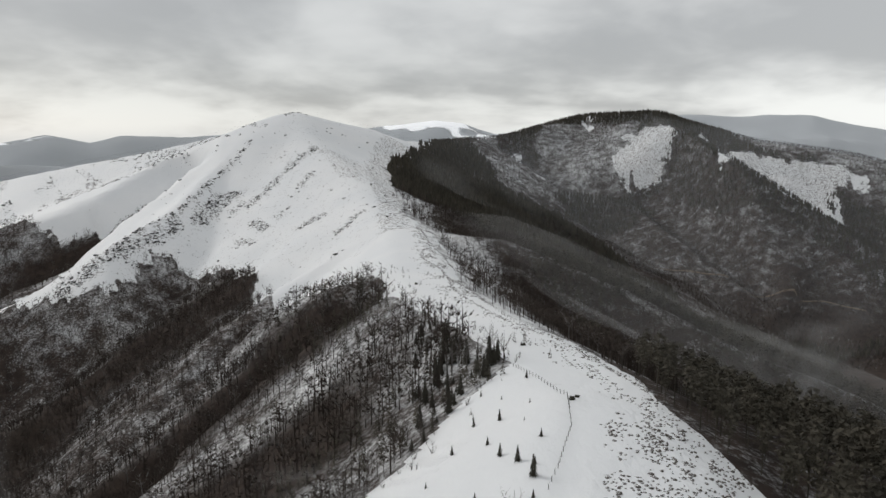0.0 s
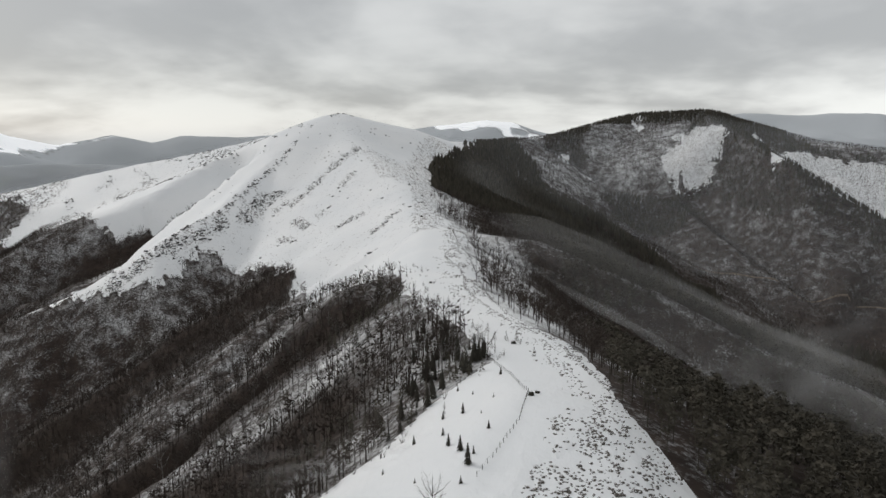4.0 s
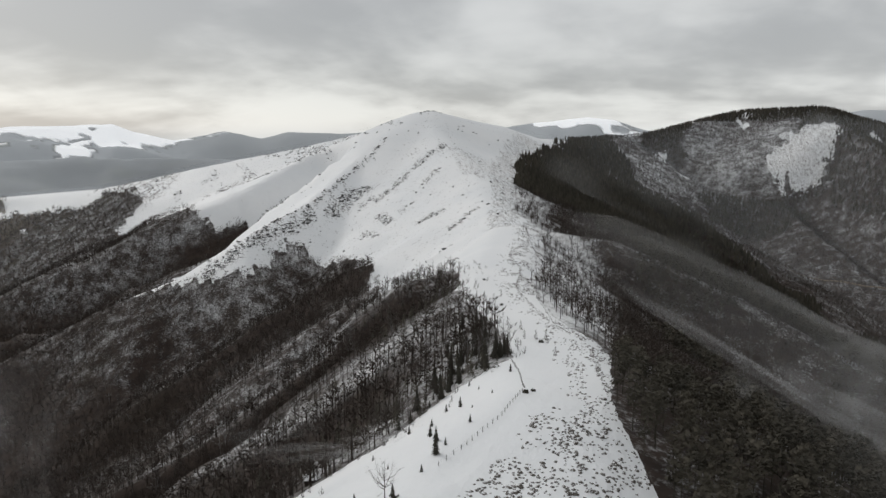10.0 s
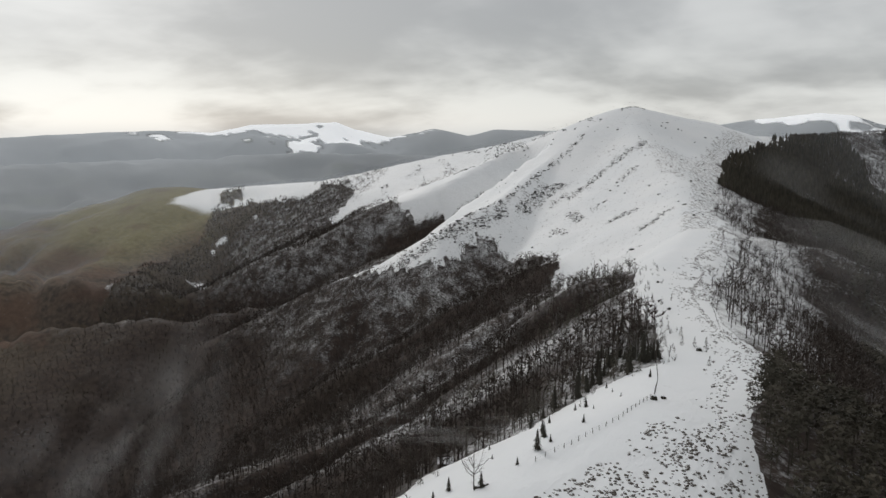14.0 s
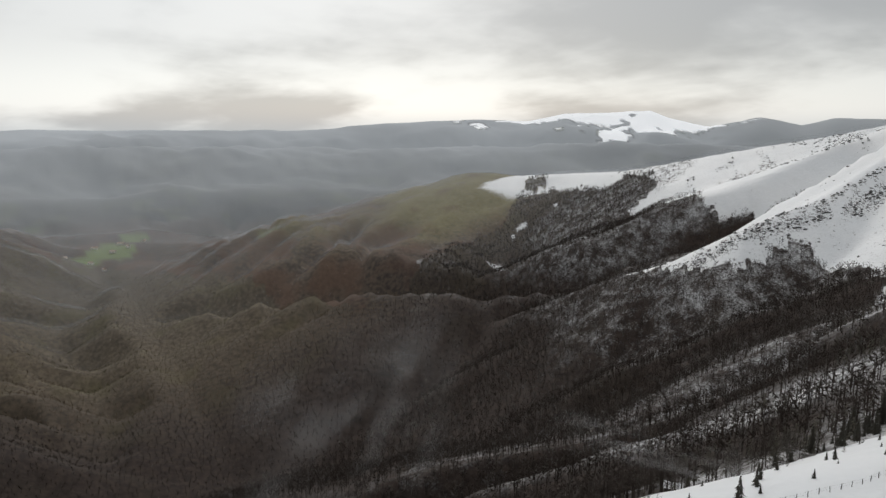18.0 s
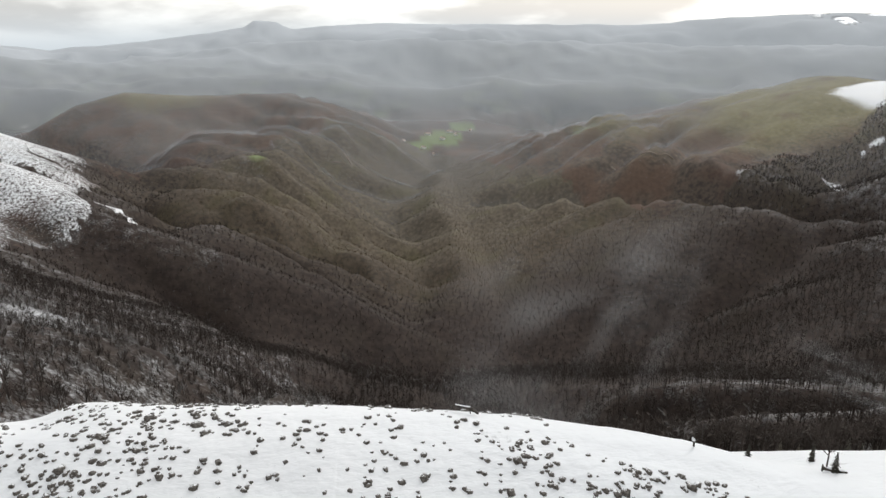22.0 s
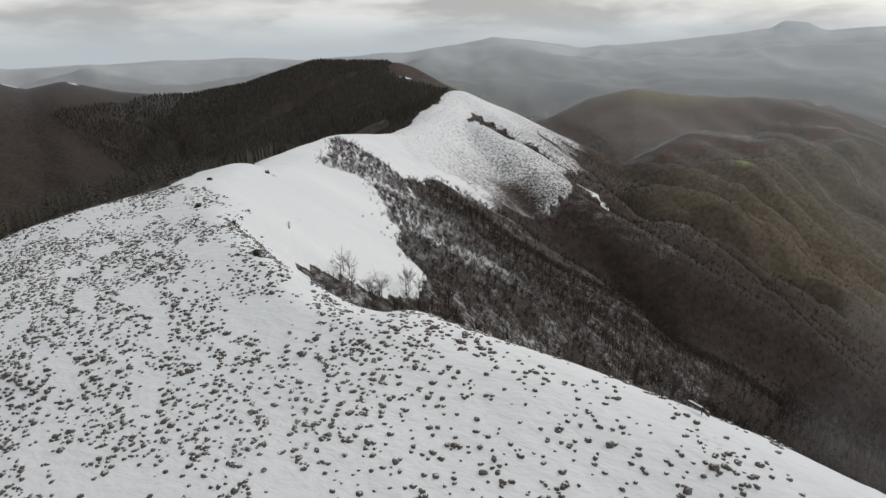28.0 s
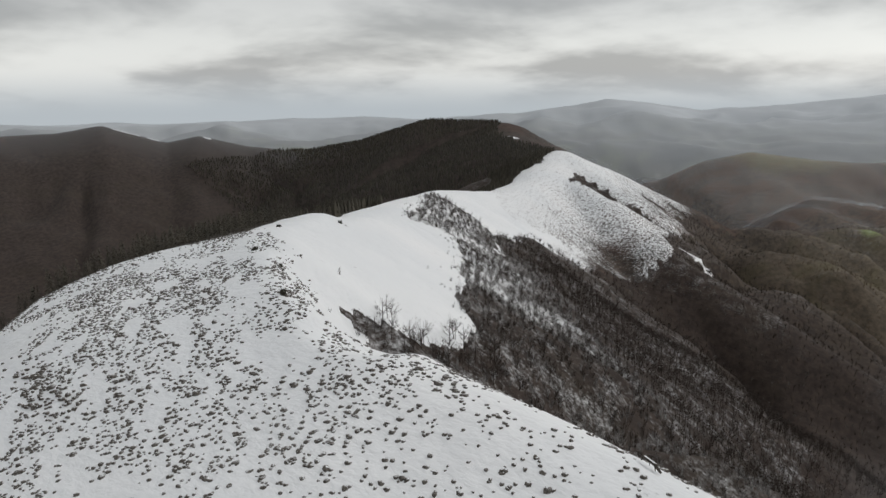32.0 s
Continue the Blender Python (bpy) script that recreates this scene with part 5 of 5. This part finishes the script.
def dead_tree(x, y, h, seed):
    random.seed(seed)
    base = new("dead_tree")
    base.matrix_world = pose(x, y, ground_at(x, y) - 0.2, 4, -5, 30)
    s = Shape()
    s.limb((0, 0, -0.3), (0.1, 0, h * 0.6), 0.16, 0.11, 6)
    s.limb((0.1, 0, h * 0.6), (0.0, 0.1, h), 0.11, 0.05, 6)
    part("trunk", s.v, s.f, wood_m, base)
    for k in range(5):
        s = Shape()
        z = h * (0.35 + 0.13 * k)
        a = 2.2 * k
        s.limb((0.1, 0, z), (0.1 + math.cos(a) * 0.7, math.sin(a) * 0.7, z + 0.35), 0.05, 0.02, 5)
        part("branch", s.v, s.f, wood_m, base)
    v, f = lump(0.3, 0.3, 0.5, 2, 7, 0.3, seed)
    part("snow_cap", [(p[0], p[1], p[2] + h * 0.4) for p in v], f, cap_m, base, "clot of frozen snow")
    return tagged(base, "broken dead tree plastered with frozen snow", "tree")


dead_tree(9.5, 88.0, 3.2, 4)


def tree_thing(kind, height, seed):
    """One tree with its trunk and its crown."""
    random.seed(seed)
    base = new(kind)
    trunk, crown = beech_shape(height, 9, 16, 0.05) if kind == "beech_tree" else pine_shape(height, 0.1, 12, 8, 0.29)
    part("trunk", trunk.v, trunk.f, bark.m, base)
    part("crown", crown.v, crown.f, bark.m if kind == "beech_tree" else needle.m, base)
    return base


def orchard(kind, label, group, heights, places):
    first = [tagged(tree_thing(kind, h, 300 + k), label, "tree", group) for k, h in enumerate(heights)]
    for k, (x, y, s) in enumerate(places):
        m = pose(x, y, ground_at(x, y) - 0.1, 0, 0, random.uniform(0, 360)) @ Matrix.Scale(s, 4)
        if k < len(first):
            first[k].matrix_world = m
        else:
            copy_thing(first[k % len(first)], m)


r7 = np.random.RandomState(33)
young = [(9, 97, 0.55), (13, 108, 0.7), (16, 118, 0.5), (17, 126, 0.9), (18, 131, 0.75), (15, 135, 1.0), (21, 144, 1.1), (12, 142, 0.6), (6, 128, 0.5), (10, 152, 0.6), (19, 158, 0.55), (14, 168, 0.6), (22, 172, 0.5),
         (8, 178, 0.7), (16, 186, 0.65), (24, 196, 0.5), (11, 198, 0.8), (2, 160, 0.7), (-4, 148, 0.8), (4, 112, 0.6)]
edge = [(float(a), float(b), float(c)) for a, b, c in zip(r7.uniform(-12, 22, 90), r7.uniform(185, 300, 90), r7.uniform(0.8, 1.5, 90)) if woods(np.array([a]), np.array([b]))[0] == 1]
orchard("pine_tree", "small dark green pine on the snowy slope by the fence", "pines by the fence", [3.6, 4.2, 3.0, 4.6], [(x, y, s * 1.1) for x, y, s in young] + [(x, y, s * 1.5) for x, y, s in edge])
bowl = [(-66, -44, 1.0), (-61, -47, 0.9), (-70, -38, 1.1), (-75, -46, 1.0), (-80, -40, 1.1), (-57, -50, 0.7), (-86, -44, 1.0), (-92, -38, 1.1), (-98, -32, 1.2), (-52, -53, 0.6)] + [(float(a), float(-50 + 0.2 * (-60 - a) + b), float(c)) for a, b, c in zip(r7.uniform(-135, -62, 30), r7.uniform(-6, 16, 30), r7.uniform(0.7, 1.1, 30))]
flank = [(float(a), float(b), float(c)) for a, b, c in zip(r7.uniform(-60, 6, 150), r7.uniform(70, 200, 150), r7.uniform(0.7, 1.25, 150)) if woods(np.array([a]), np.array([b]))[0] == 1][:60]
orchard("beech_tree", "leafless grey beech tree standing in snow", "beeches below the ridge", [9.5, 8.4, 10.2, 9.0], [(11.5, 108, 0.95)] + bowl + flank)


def house(x, y, turn, w, d, h, plaster, tiles, kind="house", label="small white farmhouse with a dark tiled roof among fields"):
    base = new(kind)
    base.matrix_world = pose(x, y, ground_at(x, y) - 0.4, 0, 0, turn)
    v, f = box(-w / 2, -d / 2, 0, w / 2, d / 2, h)
    part("wall", v, f, plaster, base)
    e, up = 0.5, d * 0.32
    v = [(-w / 2 - e, -d / 2 - e, h - 0.2), (w / 2 + e, -d / 2 - e, h - 0.2), (w / 2 + e, d / 2 + e, h - 0.2), (-w / 2 - e, d / 2 + e, h - 0.2), (-w / 2 - e, 0, h + up), (w / 2 + e, 0, h + up)]
    part("roof", v, [(0, 1, 5, 4), (2, 3, 4, 5), (1, 2, 5), (3, 0, 4), (3, 2, 1, 0)], tiles, base)
    v, f = box(-0.5, -d / 2 - 0.05, 0, 0.5, -d / 2 + 0.02, min(2.1, h * 0.8))
    part("door", v, f, wood_m, base)
    for q in (-0.3, 0.3):
        v, f = box(q * w - 0.45, -d / 2 - 0.05, h * 0.4, q * w + 0.45, -d / 2 + 0.02, h * 0.72)
        part("window", v, f, wood_m, base)
    return tagged(base, label, "house" if kind == "house" else "hut", "farmhouses in the valley" if kind == "house" else "")


plaster = Mat("white_plaster", 0.9, 0.2)
plaster.color(plaster.mix(plaster.noise(0.6, 4), (0.76, 0.75, 0.72), (0.86, 0.85, 0.83)))
tiles = Mat("roof_tiles", 0.9, 0.2)
tiles.color(tiles.mix(tiles.noise(1.2, 4), (0.40, 0.32, 0.27), (0.55, 0.46, 0.40)))
for k, (x, y) in enumerate([(-2290, 520), (-2205, 395), (-2330, 430), (-2250, 330), (-2380, 590), (-2150, 420), (-2270, 470), (-2350, 510)]):
    house(x, y, 37 * k % 180, 13 + k % 4 * 2, 10, 6, plaster.m, tiles.m)
house(-37, 186, 25, 4.6, 3.4, 2.3, wood_m, cap_m, "hut", "small wooden hut with a snow-covered roof")

# rock ribs breaking the snow of the summit slopes
rx, ry = r7.uniform(-460, -60, 60000), r7.uniform(640, 1340, 60000)
far_rx, far_ry = r7.uniform(-1100, -300, 40000), r7.uniform(1200, 1450, 40000)
chance = 0.24 * banded(rx, ry) + 0.006 * (fnoise(rx, ry, 40, 2) > 0.5)
far_chance = 0.09 * soft(fnoise(far_rx + 0.8 * far_ry, 0.4 * far_ry, 34, 3), 0.54, 0.64) * (land(far_rx, far_ry) > land(far_rx, far_ry + 6) - 9)
rocks = np.concatenate([np.stack([rx, ry], -1)[r7.rand(len(rx)) < chance], np.stack([far_rx, far_ry], -1)[r7.rand(len(far_rx)) < far_chance]])
rocks = rocks[(woods(rocks[:, 0], rocks[:, 1]) == 0)]
ROCKS = [tuple(np.array(q, d) for q, d in zip(lump(random.uniform(0.9, 1.5), random.uniform(0.6, 1.0), random.uniform(0.35, 0.7), 3, 7, 0.35, 70 + s), (np.float32, np.int32))) for s in range(7)]
crags = sown("rock_outcrops", ROCKS, rocks, r7.uniform(0.6, 2.5, len(rocks)), r7.rand(len(rocks)), rock_m, 0.2)
tagged(crags, "dark rock outcrops and heather breaking the snow", "rocks", kind="stuff")


def track(points, wide, material, label):
    """A forest track as a ribbon laid on the slope."""
    pts = []
    for (ax, ay), (bx, by) in zip(points[:-1], points[1:]):
        pts += [(ax + (bx - ax) * q / 8, ay + (by - ay) * q / 8) for q in range(8)]
    pts.append(points[-1])
    v = []
    for (ax, ay), (bx, by) in zip(pts[:-1], pts[1:]):
        n = math.hypot(bx - ax, by - ay)
        ox, oy = -(by - ay) / n * wide / 2, (bx - ax) / n * wide / 2
        top = max(ground_at(ax + ox, ay + oy), ground_at(ax - ox, ay - oy)) + 0.6
        v += [(ax + ox, ay + oy, top), (ax - ox, ay - oy, top), (ax + ox, ay + oy, top - 4), (ax - ox, ay - oy, top - 4)]
    f = []
    for k in range(len(pts) - 2):
        a = 4 * k
        f += [(a, a + 1, a + 5, a + 4), (a + 2, a, a + 4, a + 6), (a + 1, a + 3, a + 7, a + 5)]
    ob = mesh_object("road", v, f, material)
    return tagged(ob, label, "track", kind="structure")


earth = Mat("track_earth", 0.95, 0.1)
earth.color(earth.mix(earth.noise(0.3, 4), (0.16, 0.125, 0.095), (0.26, 0.21, 0.16)))
track([(400, 1400), (446, 1376), (510, 1340), (560, 1325), (627, 1271), (692, 1258), (760, 1220)], 3.0, earth.m, "snow-covered forest track across the wooded slope")
track([(-1727, 82), (-1754, 136), (-1790, 120), (-1800, 60)], 5, earth.m, "brown earth track on the valley side")
track([(-1417, 707), (-1341, 753), (-1312, 824), (-1290, 860)], 5, earth.m, "brown earth track below the grassy hill")
# ---- drifting mist: thin hanging veils, one behind the other ----
veil = Mat("mist_veil", 1.0, 0.0).color((0.8, 0.8, 0.8))
veil.put(veil.b.inputs["Alpha"], veil.attr("thick"))


def mist(x, y, z, turn, wide, high, layers, gap, dense, seed, label):
    """Veils of mist that fade out to nothing at their ragged edges."""
    c, s = math.cos(math.radians(turn)), math.sin(math.radians(turn))
    n = 44
    u, v = np.meshgrid(np.linspace(-1, 1, n), np.linspace(-1, 1, n))
    vs, fs, thick = [], [], []
    ii, jj = np.meshgrid(np.arange(n - 1), np.arange(n - 1), indexing="ij")
    for k in range(layers):
        off = (k - (layers - 1) / 2) * gap + 0.6 * gap * (fnoise(u * 40 + 90 * k, v * 40 + seed * 31, 26, 2) - 0.5)
        lean = 0.25 * v * wide * math.sin(seed + k)
        a = u * wide + lean
        vs.append(np.stack([x + a * c - off * s, y + a * s + off * c, z + v * high], -1).reshape(-1, 3))
        fs.append((np.stack([ii * n + jj, ii * n + jj + 1, (ii + 1) * n + jj + 1, (ii + 1) * n + jj], -1) + k * n * n).reshape(-1, 4))
        puff = soft(fnoise(u * 50 + 17 * k + 200 * seed, v * 50 - 11 * k, 30, 5), 0.47, 0.74)
        thick.append((dense * puff * soft(1 - u * u, 0.0, 0.9) * soft(1 - v * v, 0.0, 0.9)).ravel())
    f, thick = np.concatenate(fs), np.concatenate(thick)
    ob = mesh_object("mist", np.concatenate(vs), f[thick[f].max(1) > 0.003], veil.m, smooth=True, attrs={"thick": thick})
    return tagged(ob, label, "mist", kind="stuff")


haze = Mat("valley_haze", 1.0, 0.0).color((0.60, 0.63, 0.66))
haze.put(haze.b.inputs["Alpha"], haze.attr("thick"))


def hanging(name, x, y, z, thick, material, label):
    """A thin sheet of mist that hangs over the land, given as a grid."""
    n, m = x.shape
    ii, jj = np.meshgrid(np.arange(n - 1), np.arange(m - 1), indexing="ij")
    f = np.stack([ii * m + jj, (ii + 1) * m + jj, (ii + 1) * m + jj + 1, ii * m + jj + 1], -1).reshape(-1, 4)
    f = f[thick.ravel()[f].max(1) > 0.003]
    ob = mesh_object(name, np.stack([x, y, z], -1).reshape(-1, 3), f, material, smooth=True, attrs={"thick": thick.ravel()})
    return tagged(ob, label, "mist", kind="stuff")


# distance haze added as a draped sheet, denser farther off, thinned over snowy peaks
inner, wide_arc = int(np.searchsorted(radii, 1150)), int(np.searchsorted(turns, radians(169 + 90)))
hx, hy, hz, hr = (v[inner:, :wide_arc] for v in (gx, gy, gz, reach))
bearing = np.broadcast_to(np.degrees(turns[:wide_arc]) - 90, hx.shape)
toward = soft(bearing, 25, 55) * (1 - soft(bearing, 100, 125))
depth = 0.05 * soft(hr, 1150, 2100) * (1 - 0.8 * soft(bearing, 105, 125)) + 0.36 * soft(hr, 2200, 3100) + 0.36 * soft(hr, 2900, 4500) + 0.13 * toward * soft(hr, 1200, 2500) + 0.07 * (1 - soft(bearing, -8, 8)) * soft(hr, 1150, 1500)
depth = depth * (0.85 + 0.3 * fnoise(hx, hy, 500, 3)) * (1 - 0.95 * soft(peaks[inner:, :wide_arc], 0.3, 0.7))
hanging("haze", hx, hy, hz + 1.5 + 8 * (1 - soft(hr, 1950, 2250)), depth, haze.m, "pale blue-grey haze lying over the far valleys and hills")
ex, ey = np.meshgrid(np.arange(-80, 520, 8.0), np.arange(-60, 1440, 8.0))
drift = soft(fnoise(ex + 200, ey, 170, 4), 0.3, 0.7) * soft(ex - np.interp(ey, [-60, 118, 262, 459, 700, 1000, 1440], [80, 75, 62, 30, 5, -60, -75]), 4, 60) * soft(520 - ex, 0, 60) * soft(ey, -60, 40) * soft(1440 - ey, 0, 200)
hanging("mist", ex, ey, land(ex, ey) + 21 + 6 * fnoise(ex, ey, 60, 2), 0.095 * drift * (0.7 + 0.3 * (1 - soft(ey, 260, 520)) + 0.8 * (1 - soft(ey, 180, 330))), veil.m, "thin drifting mist over the dark pine wood")
mist(-95, 112, -96, 105, 48, 42, 2, 9, 0.17, 1, "thin wisp of mist rising from the gully")
mist(128, 262, -84, 15, 46, 26, 2, 14, 0.22, 2, "thin bank of mist over the pine wood")
mist(-16, 150, -74, 25, 30, 6, 2, 3, 0.1, 3, "thin mist along the edge of the snow")
